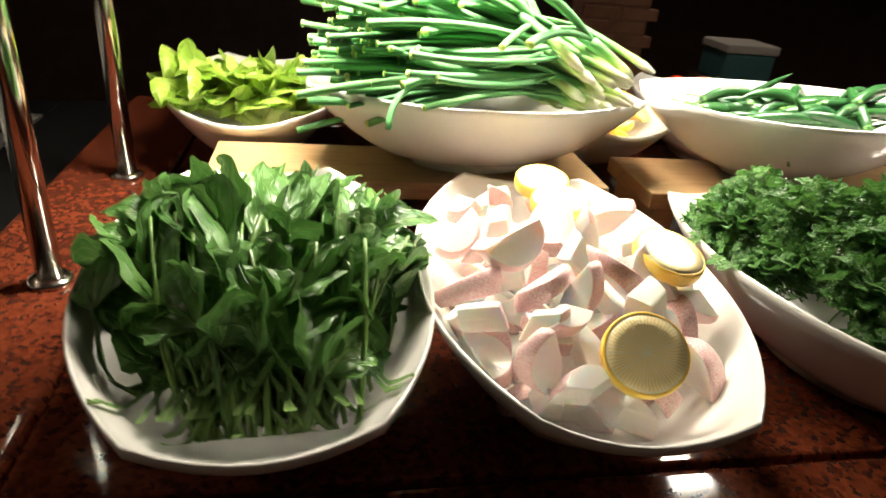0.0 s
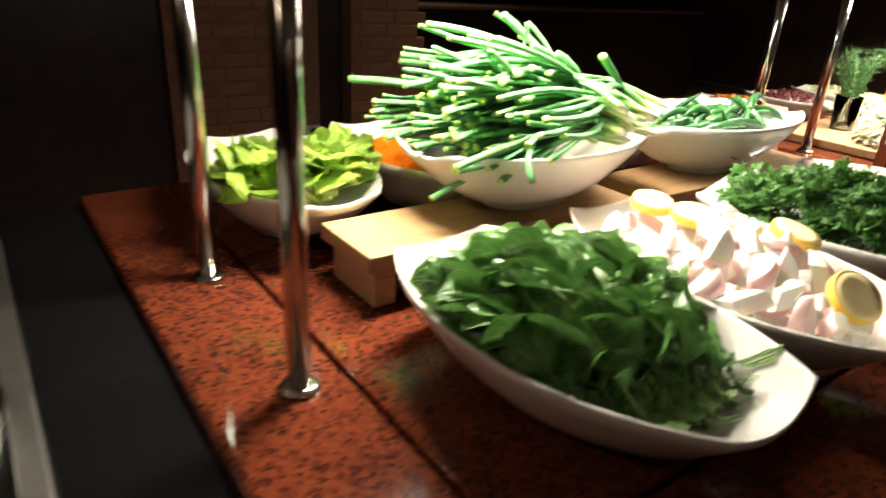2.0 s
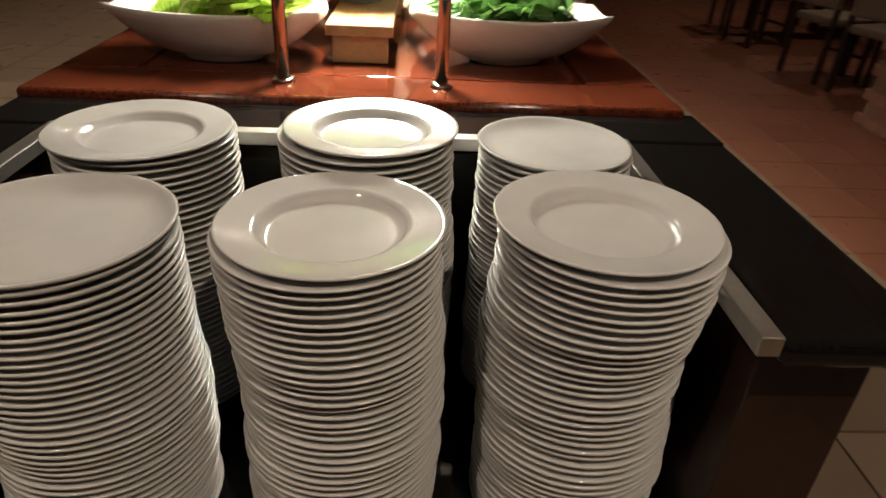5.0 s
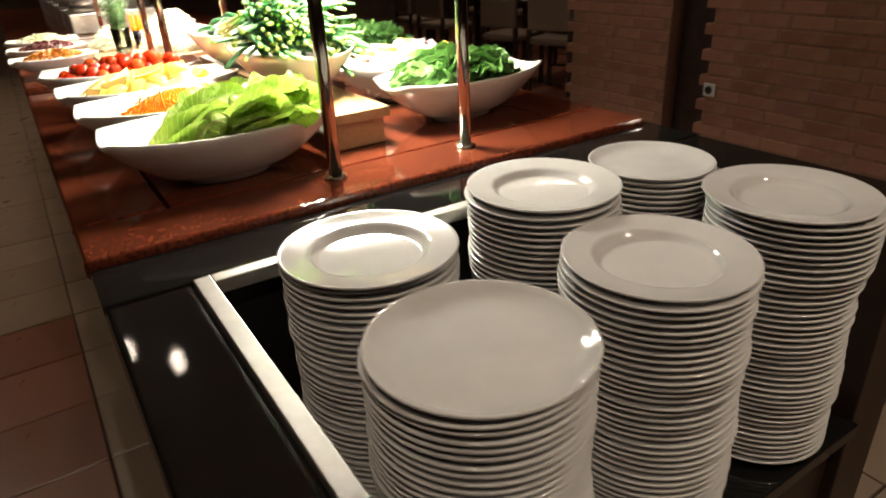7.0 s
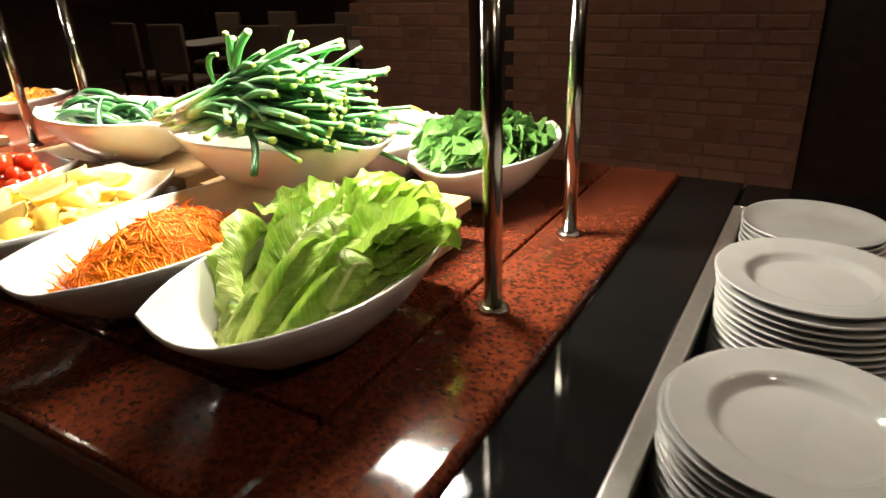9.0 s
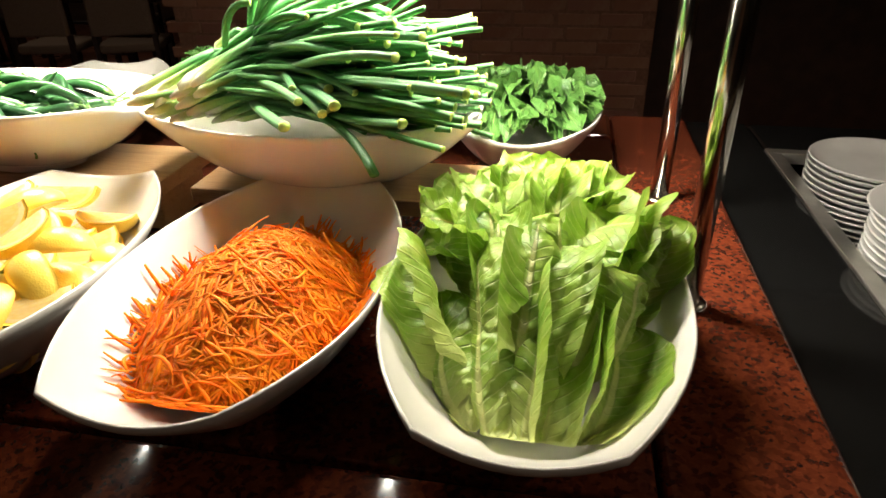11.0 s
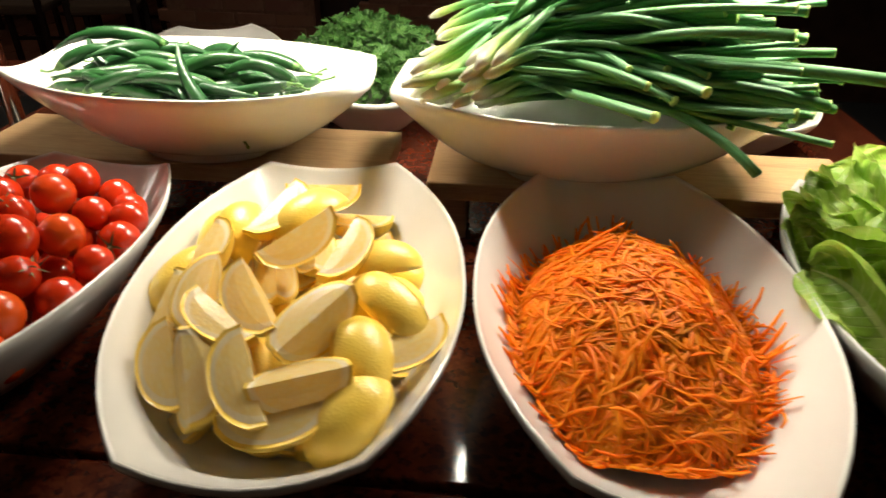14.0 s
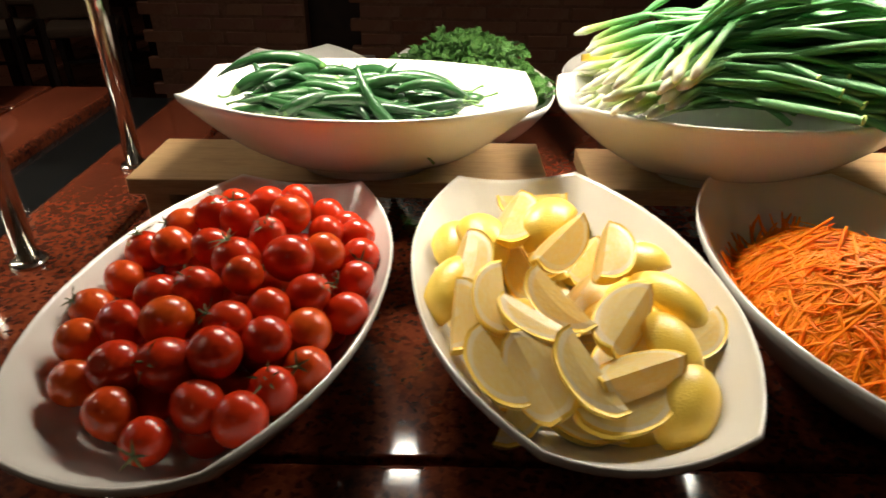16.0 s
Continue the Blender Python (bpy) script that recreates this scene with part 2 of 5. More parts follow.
def tomato():
    n = Nodes("tomato_skin")
    fac = n.noise(25.0, 3.0)
    col = n.ramp(fac, [(0.3, (0.43, 0.018, 0.004)), (0.7, (0.56, 0.036, 0.005))])
    col = n.mix(n.step(n.random(), 0.62, 1.0), col, (0.60, 0.075, 0.008))
    return n.set(col, 0.2, bump=n.noise(9.0, 2.0), bump_strength=0.05, distance=0.004)


TOMATO = tomato()
CALYX = plain("dry_calyx", (0.10, 0.12, 0.035), 0.7, vary=0.3)


def lemon_rind():
    n = Nodes("lemon_rind")
    pores = n.add("ShaderNodeTexVoronoi", Scale=420.0)
    n.link(n.coords(), pores.inputs["Vector"])
    col = n.ramp(n.noise(22.0, 4.0), [(0.3, (0.92, 0.60, 0.070)), (0.7, (0.95, 0.69, 0.13))])
    return n.set(col, 0.32, bump=pores.outputs["Distance"], bump_strength=0.25, distance=0.001)


def lemon_flesh(name, radius, length):
    """Pulp with a pale pith along its border, from the distance to the fruit's own middle."""
    n = Nodes(name)
    mapping = n.add("ShaderNodeMapping")
    mapping.inputs["Scale"].default_value = (1 / length, 1 / radius, 1 / radius)
    n.link(n.coords(), mapping.inputs["Vector"])
    dist = n.add("ShaderNodeVectorMath")
    dist.operation = "LENGTH"
    n.link(mapping.outputs[0], dist.inputs[0])
    stretch = n.add("ShaderNodeMapping")
    stretch.inputs["Scale"].default_value = (150.0, 330.0, 330.0)
    n.link(n.coords(), stretch.inputs["Vector"])
    cells = n.add("ShaderNodeTexVoronoi", Scale=1.0)
    n.link(stretch.outputs[0], cells.inputs["Vector"])
    pulp = n.ramp(cells.outputs["Distance"], [(0.0, (0.98, 0.85, 0.42)), (0.8, (0.97, 0.78, 0.29))])
    pulp = n.mix(n.math("MULTIPLY", n.step(n.noise(60.0, 2.0), 0.45, 0.65), 0.6), pulp, (0.98, 0.80, 0.40))
    pith = n.step(dist.outputs["Value"], 0.80, 0.84)
    core = n.math("SUBTRACT", 1.0, n.step(dist.outputs["Value"], 0.10, 0.17))
    col = n.mix(n.math("MAXIMUM", pith, n.math("MULTIPLY", core, 0.7)), pulp, (0.98, 0.88, 0.60))
    n.set(col, 0.26, bump=cells.outputs["Distance"], bump_strength=0.3, distance=0.0008)
    return n.glow_through(col, 0.45)


def slice_flesh():
    """Round cut face: wedge-shaped segments round a pale core."""
    n = Nodes("lemon_slice_face")
    x, y, _ = n.split(n.coords())
    rad = n.math("SQRT", n.math("ADD", n.math("MULTIPLY", x, x), n.math("MULTIPLY", y, y)))
    ang = n.math("ARCTAN2", y, x)
    wob = n.math("MULTIPLY_ADD", n.noise(60.0, 2.0), 0.5, ang)
    seg = n.math("ABSOLUTE", n.math("SINE", n.math("MULTIPLY", wob, 4.5)))
    wall = n.math("SUBTRACT", 1.0, n.step(n.math("MULTIPLY", seg, rad), 0.0006, 0.0028))
    rays = n.math("SINE", n.math("MULTIPLY_ADD", ang, 60.0, n.math("MULTIPLY", n.noise(180.0, 2.0), 6.0)))
    pulp = n.ramp(n.step(rays, -1.0, 1.0), [(0.0, (0.90, 0.70, 0.28)), (1.0, (0.96, 0.84, 0.50))])
    border = n.step(rad, 0.0262, 0.0282)
    pale = n.math("MAXIMUM", border, n.math("MAXIMUM", n.math("MULTIPLY", wall, 0.8), n.math("SUBTRACT", 1.0, n.step(rad, 0.002, 0.004))))
    col = n.mix(pale, pulp, (0.90, 0.83, 0.58))
    return n.set(col, 0.3, bump=rays, bump_strength=0.1, distance=0.001)


LEMON_RIND = lemon_rind()
LEMON_FLESH = lemon_flesh("lemon_flesh", 0.0310, 0.040)
SLICE_FACE = slice_flesh()


def radish_skin():
    n = Nodes("radish_skin")
    fac = n.noise(32.0, 5.0, 0.6)
    streak = n.noise(90.0, 3.0)
    col = n.ramp(fac, [(0.38, (0.88, 0.76, 0.71)), (0.52, (0.82, 0.48, 0.47)), (0.66, (0.66, 0.20, 0.24))])
    col = n.mix(n.math("MULTIPLY", streak, 0.3), col, (0.76, 0.68, 0.62))
    return n.set(col, 0.4, bump=fac, bump_strength=0.1)


def radish_flesh():
    n = Nodes("radish_flesh")
    col = n.ramp(n.noise(45.0, 4.0), [(0.3, (0.88, 0.85, 0.79)), (0.7, (0.92, 0.90, 0.85))])
    col = n.mix(n.math("MULTIPLY", n.step(n.noise(20.0, 3.0), 0.6, 0.8), 0.12), col, (0.78, 0.62, 0.58))
    n.bsdf.inputs["Subsurface Weight"].default_value = 0.5
    n.bsdf.inputs["Subsurface Radius"].default_value = (0.012, 0.008, 0.006)
    n.bsdf.inputs["Subsurface Scale"].default_value = 1.0
    n.set(col, 0.34, bump=n.noise(160.0, 3.0), bump_strength=0.15, distance=0.001)
    return n.glow_through(col, 0.12)


RADISH_SKIN, RADISH_FLESH = radish_skin(), radish_flesh()
RED_ONION = plain("red_onion_layer", (0.24, 0.035, 0.085), 0.35, vary=0.5, scale=60.0)
CABBAGE = plain("cabbage_shred", (0.62, 0.62, 0.40), 0.45, vary=0.15, scale=80.0)
ORANGE_FOOD = plain("diced_orange_pepper", (0.55, 0.20, 0.02), 0.4, vary=0.3, scale=80.0)
DARK_FOOD = plain("sliced_beetroot", (0.10, 0.02, 0.02), 0.4, vary=0.4, scale=80.0)


def brick_material():
    n = Nodes("fired_brick")
    fac = n.noise(9.0, 6.0, 0.6)
    col = n.ramp(n.random(), [(0.0, (0.24, 0.105, 0.062)), (0.5, (0.32, 0.155, 0.09)), (1.0, (0.27, 0.12, 0.085))])
    col = n.mix(n.math("MULTIPLY", n.step(fac, 0.4, 0.75), 0.5), col, (0.38, 0.22, 0.14))
    return n.set(col, 0.85, bump=n.noise(40.0, 5.0), bump_strength=0.5, distance=0.004)


BRICK = brick_material()
MORTAR = plain("mortar", (0.24, 0.125, 0.078), 0.9, vary=0.2, scale=60.0, bump=0.3)


def tile_material(name, a, b):
    n = Nodes(name)
    col = n.ramp(n.random(), [(0.0, a), (1.0, b)])
    cloud = n.noise(5.0, 5.0)
    col = n.mix(n.math("MULTIPLY", cloud, 0.35), col, tuple(0.6 * c for c in a))
    return n.set(col, n.math("MULTIPLY_ADD", cloud, 0.2, 0.2), bump=n.noise(30.0, 3.0), bump_strength=0.08)


TILE_BEIGE = tile_material("beige_floor_tile", (0.22, 0.16, 0.11), (0.28, 0.21, 0.15))
TILE_RED = tile_material("terracotta_floor_tile", (0.20, 0.075, 0.045), (0.25, 0.10, 0.06))
GROUT = plain("dark_grout", (0.03, 0.024, 0.02), 0.9)

# ---------------------------------------------------------------- mesh helpers


def mesh_of(name, verts, faces, mats, uvs=None, picks=None, smooth=True):
    """A mesh; uvs: one pair for each vertex; picks: a material slot for each face."""
    me = bpy.data.meshes.new(name)
    me.from_pydata([tuple(v) for v in verts], [], [tuple(int(i) for i in f) for f in faces])
    for m in mats if isinstance(mats, (list, tuple)) else [mats]:
        me.materials.append(m)
    if picks is not None:
        me.polygons.foreach_set("material_index", picks)
    me.polygons.foreach_set("use_smooth", [smooth] * len(me.polygons))
    if uvs is not None:
        layer = me.uv_layers.new(name="UVMap")
        idx = np.zeros(len(me.loops), dtype=np.int32)
        me.loops.foreach_get("vertex_index", idx)
        layer.data.foreach_set("uv", np.asarray(uvs, dtype=np.float32)[idx].ravel())
    me.update()
    return me


def put(name, me, m=None, parent=None, label=""):
    ob = new(name, me)
    if parent is not None:
        ob.parent = parent
    if m is not None:
        ob.matrix_basis = m
    if label:
        ob["label"] = label
    return ob


def part(name, bm, material, parent, label=""):
    me = bpy.data.meshes.new(name)
    bm.to_mesh(me)
    bm.free()
    me.materials.append(material)
    return put(name, me, None, parent, label)


def box_mesh(name, size, material, bevel=0.004, segments=2):
    bm = bmesh.new()
    bmesh.ops.create_cube(bm, size=1.0)
    bmesh.ops.scale(bm, vec=size, verts=bm.verts)
    if bevel:
        bmesh.ops.bevel(bm, geom=bm.edges[:], offset=bevel, segments=segments, affect="EDGES", profile=0.5)
    me = bpy.data.meshes.new(name)
    bm.to_mesh(me)
    bm.free()
    me.materials.append(material)
    return me


def box(name, lo, hi, material, parent=None, bevel=0.004, label="", segments=2):
    """A bevelled block between two corners."""
    size = [b - a for a, b in zip(lo, hi)]
    mid = [(a + b) / 2 for a, b in zip(lo, hi)]
    me = box_mesh(name, size, material, min(bevel, min(size) * 0.45), segments)
    return put(name, me, Matrix.Translation(mid), parent, label)


def thing(name, m, label, category, group="", kind=""):
    ob = new(name)
    ob.empty_display_size = 0.02
    ob.matrix_basis = m
    return tagged(ob, label, category, group, kind)


def tube_arrays(path, radii, sides=8, flat=1.0, capped=True):
    """Vertices, faces and uvs of a tube along a path."""
    path = np.asarray(path, float)
    n = len(path)
    tang = np.gradient(path, axis=0)
    tang /= np.linalg.norm(tang, axis=1)[:, None] + 1e-9
    up = np.array([0.0, 0.0, 1.0]) if abs(tang[0][2]) < 0.9 else np.array([1.0, 0.0, 0.0])
    verts, uvs = [], []
    for i in range(n):
        a = np.cross(tang[i], up)
        a /= np.linalg.norm(a) + 1e-9
        b = np.cross(a, tang[i])
        up = b
        for k in range(sides):
            w = 2 * math.pi * k / sides
            verts.append(path[i] + radii[i] * (math.cos(w) * a + flat * math.sin(w) * b))
            uvs.append((k / sides, i / (n - 1)))
    faces = []
    for i in range(n - 1):
        for k in range(sides):
            k2 = (k + 1) % sides
            faces.append((i * sides + k, i * sides + k2, (i + 1) * sides + k2, (i + 1) * sides + k))
    if capped:
        faces.append(tuple(range(sides - 1, -1, -1)))
        faces.append(tuple((n - 1) * sides + k for k in range(sides)))
    return verts, faces, uvs


def bezier(p0, p1, p2, n):
    t = np.linspace(0, 1, n)[:, None]
    p0, p1, p2 = (np.asarray(p, float) for p in (p0, p1, p2))
    return (1 - t) ** 2 * p0 + 2 * t * (1 - t) * p1 + t * t * p2


def lathe(name, profile, material, segments=40):
    verts, faces = [], []
    n = len(profile)
    for k in range(segments):
        w = 2 * math.pi * k / segments
        for r, z in profile:
            verts.append((r * math.cos(w), r * math.sin(w), z))
    for k in range(segments):
        k2 = (k + 1) % segments
        for i in range(n - 1):
            faces.append((k * n + i, k2 * n + i, k2 * n + i + 1, k * n + i + 1))
    me = mesh_of(name, verts, faces, material)
    bm = bmesh.new()
    bm.from_mesh(me)
    bmesh.ops.remove_doubles(bm, verts=bm.verts, dist=1e-6)
    bmesh.ops.recalc_face_normals(bm, faces=bm.faces)
    bm.to_mesh(me)
    bm.free()
    return me


def join_arrays(pieces):
    """One set of vertices, faces and uvs out of many."""
    verts, faces, uvs = [], [], []
    for v, f, u in pieces:
        o = len(verts)
        verts.extend(v)
        uvs.extend(u)
        faces.extend(tuple(i + o for i in q) for q in f)
    return verts, faces, uvs


def blade_arrays(path, normal, width, cup=0.0, ruffle=0.0, nu=7, seed=0, waves=5.0, blister=0.0):
    """A leaf blade along a path. width(v): half width; cup: how far its sides rise; ruffle: wavy margins."""
    rnd = random.Random(seed)
    path = np.asarray(path, float)
    n = len(path)
    tang = np.gradient(path, axis=0)
    tang /= np.linalg.norm(tang, axis=1)[:, None] + 1e-9
    ph1, ph2 = rnd.uniform(0, 6.28), rnd.uniform(0, 6.28)
    f1, f2 = waves * rnd.uniform(0.8, 1.2), waves * rnd.uniform(1.7, 2.3)
    nvec = np.asarray(normal, float)
    verts, uvs, faces = [], [], []
    for i in range(n):
        v = i / (n - 1)
        side = np.cross(tang[i], nvec)
        side /= np.linalg.norm(side) + 1e-9
        nrm = np.cross(side, tang[i])
        nvec = nrm
        w = width(v)
        for k in range(nu):
            u = 2 * k / (nu - 1) - 1
            a = abs(u)
            edge = a ** 1.5
            wob = math.sin(f1 * v * 6.28 + ph1 + (1.7 if u < 0 else 0)) + 0.6 * math.sin(f2 * v * 6.28 + ph2 + (0.9 if u > 0 else 0))
            bend = cup * a
            p = path[i] + side * u * w * math.cos(bend) + nrm * (abs(u) * w * math.sin(bend) + ruffle * edge * wob * min(1, w / 0.012))
            p = p + tang[i] * ruffle * 0.5 * edge * math.sin(f2 * v * 6.28 + ph1)
            if blister:
                p = p + nrm * blister * min(1.0, a * 3) * (noise.noise(Vector((u * 2.6 + seed * 3.1, v * 7.0, 0.3))) + 0.6 * noise.noise(Vector((u * 6.0, v * 15.0, seed * 1.7))))
            verts.append(p)
            uvs.append((u * 0.5 + 0.5, v))
    for i in range(n - 1):
        for k in range(nu - 1):
            a = i * nu + k
            faces.append((a, a + 1, a + nu + 1, a + nu))
    return verts, faces, uvs


# ---------------------------------------------------------------- the room
FLOOR_X, FLOOR_Y = (-5.0, 9.0), (-7.0, 5.75)
WALL_A, WALL_B, ROOM_H = -2.85, 3.10, 2.75

floor = tagged(box("floor", (FLOOR_X[0], FLOOR_Y[0], -0.12), (FLOOR_X[1], FLOOR_Y[1], -0.006), GROUT, bevel=0), "tiled restaurant floor with dark joints", "floor", kind="structure")
tagged(box("ceiling", (FLOOR_X[0], FLOOR_Y[0], ROOM_H), (FLOOR_X[1], FLOOR_Y[1], ROOM_H + 0.1), CEILING, bevel=0), "dim painted ceiling", "ceiling", kind="structure")
tagged(box("wall_south", (FLOOR_X[0], FLOOR_Y[0] - 0.2, 0), (FLOOR_X[1], FLOOR_Y[0], ROOM_H), PLASTER, bevel=0), "dark brown plaster wall", "wall", kind="structure")
tagged(box("wall_west", (FLOOR_X[0] - 0.2, FLOOR_Y[0], 0), (FLOOR_X[0], FLOOR_Y[1], ROOM_H), PLASTER, bevel=0), "dark brown plaster wall", "wall", kind="structure")
tagged(box("wall_east", (FLOOR_X[1], FLOOR_Y[0], 0), (FLOOR_X[1] + 0.2, FLOOR_Y[1], ROOM_H), PLASTER, bevel=0), "dark brown plaster wall", "wall", kind="structure")
tagged(box("wall_north", (FLOOR_X[0], FLOOR_Y[1], 0), (FLOOR_X[1], FLOOR_Y[1] + 0.2, ROOM_H), DARK_WOOD, bevel=0), "dark panelled wall", "wall", kind="structure")

# ---------------------------------------------------------------- the buffet island
TOP = 0.90
X0, X1, YA, YB = -0.105, 1.505, -0.478, 0.798
GX0, GX1, GYA, GYB = 0.062, 1.34, -0.312, 0.632


def salad_counter(x0, x1, gx0, gx1, label):
    """A dark base with a red granite top: a border of four slabs round a loose inner slab."""
    ob = thing("buffet_counter", pose(0, 0, 0), label, "buffet counter")
    box("base", (x0 + 0.06, YA + 0.07, 0.10), (x1 - 0.06, YB - 0.07, TOP - 0.036), DARK_WOOD, ob, 0.004)
    box("plinth", (x0 + 0.10, YA + 0.12, 0.0), (x1 - 0.10, YB - 0.12, 0.10), BLACK, ob, 0.003)
    z0 = TOP - 0.036
    g = 0.0024
    box("granite_slab", (x0, YA, z0), (gx0 - g, YB, TOP), RED_GRANITE, ob, 0.011, segments=4)
    box("granite_slab", (gx1 + g, YA, z0), (x1, YB, TOP), RED_GRANITE, ob, 0.011, segments=4)
    box("granite_slab", (gx0 - g + 0.0005, YA, z0), (gx1 + g - 0.0005, GYA - g, TOP), RED_GRANITE, ob, 0.011, segments=4)
    box("granite_slab", (gx0 - g + 0.0005, GYB + g, z0), (gx1 + g - 0.0005, YB, TOP), RED_GRANITE, ob, 0.011, segments=4)
    box("granite_slab", (gx0 + g, GYA + g, z0), (gx1 - g, GYB - g, TOP - 0.002), RED_GRANITE, ob, 0.003)
    return ob


salad_counter(X0, X1, GX0, GX1, "buffet counter with polished red granite top and dark wooden base")
salad_counter(1.66, 3.30, 1.82, 3.14, "further buffet counter with polished red granite top")
tagged(box("black_counter_strip", (X1 + 0.002, YA + 0.02, TOP - 0.05), (1.658, YB - 0.02, TOP - 0.02), BLACK_GRANITE, bevel=0.003), "black granite strip between two buffet counters", "counter")


def post_at(x, y):
    ob = thing("canopy_post", pose(x, y, TOP), "polished steel post holding the lamp canopy over the buffet", "post", "canopy posts")
    put("tube", lathe("tube", [(0.0, 0.003), (0.0135, 0.003), (0.0135, LAMP_Z - TOP + 0.01), (0.0, LAMP_Z - TOP + 0.01)], CHROME, 28), None, ob)
    put("base_flange", lathe("base_flange", [(0.0, 0.0005), (0.0235, 0.0005), (0.0235, 0.004), (0.021, 0.007), (0.015, 0.009), (0.0, 0.009)], CHROME, 28), None, ob)
    return ob


POST_X2 = 1.42
first_post = post_at(0.0, 0.0)
for px, py in ((0.0, 0.32), (POST_X2, 0.0), (POST_X2, 0.32), (1.76, 0.0), (1.76, 0.32), (3.2, 0.0), (3.2, 0.32)):
    copy_thing(first_post, pose(px, py, TOP))


def canopy(x0, x1, lamps):
    ob = thing("lamp_canopy", pose(0, 0, 0), "dark canopy with lamps above the salad dishes", "canopy")
    box("housing", (x0, -0.06, LAMP_Z + 0.012), (x1, 0.38, LAMP_Z + 0.09), BLACK, ob, 0.006)
    for lx, ly, ll, lw in lamps:
        box("lamp_face", (lx - ll / 2 - 0.01, ly - 0.035, LAMP_Z), (lx + ll / 2 + 0.01, ly + 0.035, LAMP_Z + 0.011), LAMP_FACE, ob, 0.002)


canopy(-0.06, 1.47, LAMPS[:2])
canopy(1.70, 3.26, LAMPS[2:])

# plate station: a low shelf between two arms of black granite
BX, BZ = -0.815, 0.884
TA, TB, TX = -0.322, 0.668, -0.243
SHELF_Z = 0.475


def plate_station():
    ob = thing("plate_station", pose(0, 0, 0), "black granite plate station with steel-edged well", "plate station")
    z0 = BZ - 0.034
    box("granite_slab", (TX, YA - 0.022, z0), (X0 + 0.02, YB - 0.006, BZ), BLACK_GRANITE, ob, 0.004)
    box("granite_slab", (BX, YA - 0.022, z0), (TX - 0.0015, TA, BZ), BLACK_GRANITE, ob, 0.012, segments=4)
    box("granite_slab", (BX, TB, z0), (TX - 0.0015, YB - 0.006, BZ), BLACK_GRANITE, ob, 0.012, segments=4)
    box("shelf", (BX + 0.03, TA - 0.01, SHELF_Z - 0.03), (TX + 0.04, TB + 0.01, SHELF_Z), BLACK_GRANITE, ob, 0.003)
    box("well_wall", (TX + 0.002, TA, SHELF_Z), (TX + 0.03, TB, z0 - 0.001), BLACK, ob, 0.001)
    box("side_panel", (BX + 0.04, YA + 0.02, 0.0), (TX + 0.03, TA - 0.004, z0 - 0.001), DARK_WOOD, ob, 0.003)
    box("side_panel", (BX + 0.04, TB + 0.004, 0.0), (TX + 0.03, YB - 0.04, z0 - 0.001), DARK_WOOD, ob, 0.003)
    box("front_panel", (BX + 0.06, TA, 0.08), (BX + 0.09, TB, SHELF_Z - 0.032), DARK_WOOD, ob, 0.003)
    e, h = 0.026, 0.0035
    box("steel_edge", (BX + 0.005, TA, BZ - 0.02), (TX, TA + e, BZ + h), STEEL, ob, 0.002)
    box("steel_edge", (BX + 0.005, TB - e, BZ - 0.02), (TX, TB, BZ + h), STEEL, ob, 0.002)
    box("steel_edge", (TX - e, TA + e + 0.0005, BZ - 0.02), (TX, TB - e - 0.0005, BZ + h), STEEL, ob, 0.002)
    return ob


plate_station()

# ---------------------------------------------------------------- plates
rim_profile = [(0.0, 0.0042), (0.072, 0.0042), (0.079, 0.0058), (0.0840, 0.0125), (0.0875, 0.0158), (0.092, 0.0168), (0.125, 0.0212), (0.1283, 0.0226), (0.130, 0.0218), (0.1300, 0.0200), (0.126, 0.0172),
               (0.090, 0.0115), (0.081, 0.0025), (0.074, 0.0), (0.066, 0.0), (0.064, 0.0018), (0.0, 0.0018)]
coupe_profile = [(0.0, 0.0045), (0.070, 0.0048), (0.095, 0.0070), (0.110, 0.0112), (0.120, 0.0170), (0.1255, 0.0215), (0.1285, 0.0225), (0.130, 0.0212), (0.1295, 0.0190), (0.121, 0.0125),
                 (0.106, 0.0060), (0.085, 0.0018), (0.078, 0.0), (0.070, 0.0), (0.068, 0.0018), (0.0, 0.0018)]
RIM_PLATE = lathe("plate", rim_profile, PLATE, 44)
COUPE_PLATE = lathe("plate", coupe_profile, PLATE, 44)
STACKS = [(-0.655, -0.168, 0.944, 0.131, "rim"), (-0.389, -0.158, 0.933, 0.117, "coupe"), (-0.396, 0.117, 0.954, 0.129, "rim"), (-0.402, 0.450, 0.941, 0.129, "rim"),
          (-0.660, 0.145, 0.934, 0.131, "rim"), (-0.672, 0.452, 0.928, 0.134, "coupe")]
rng = random.Random(5)
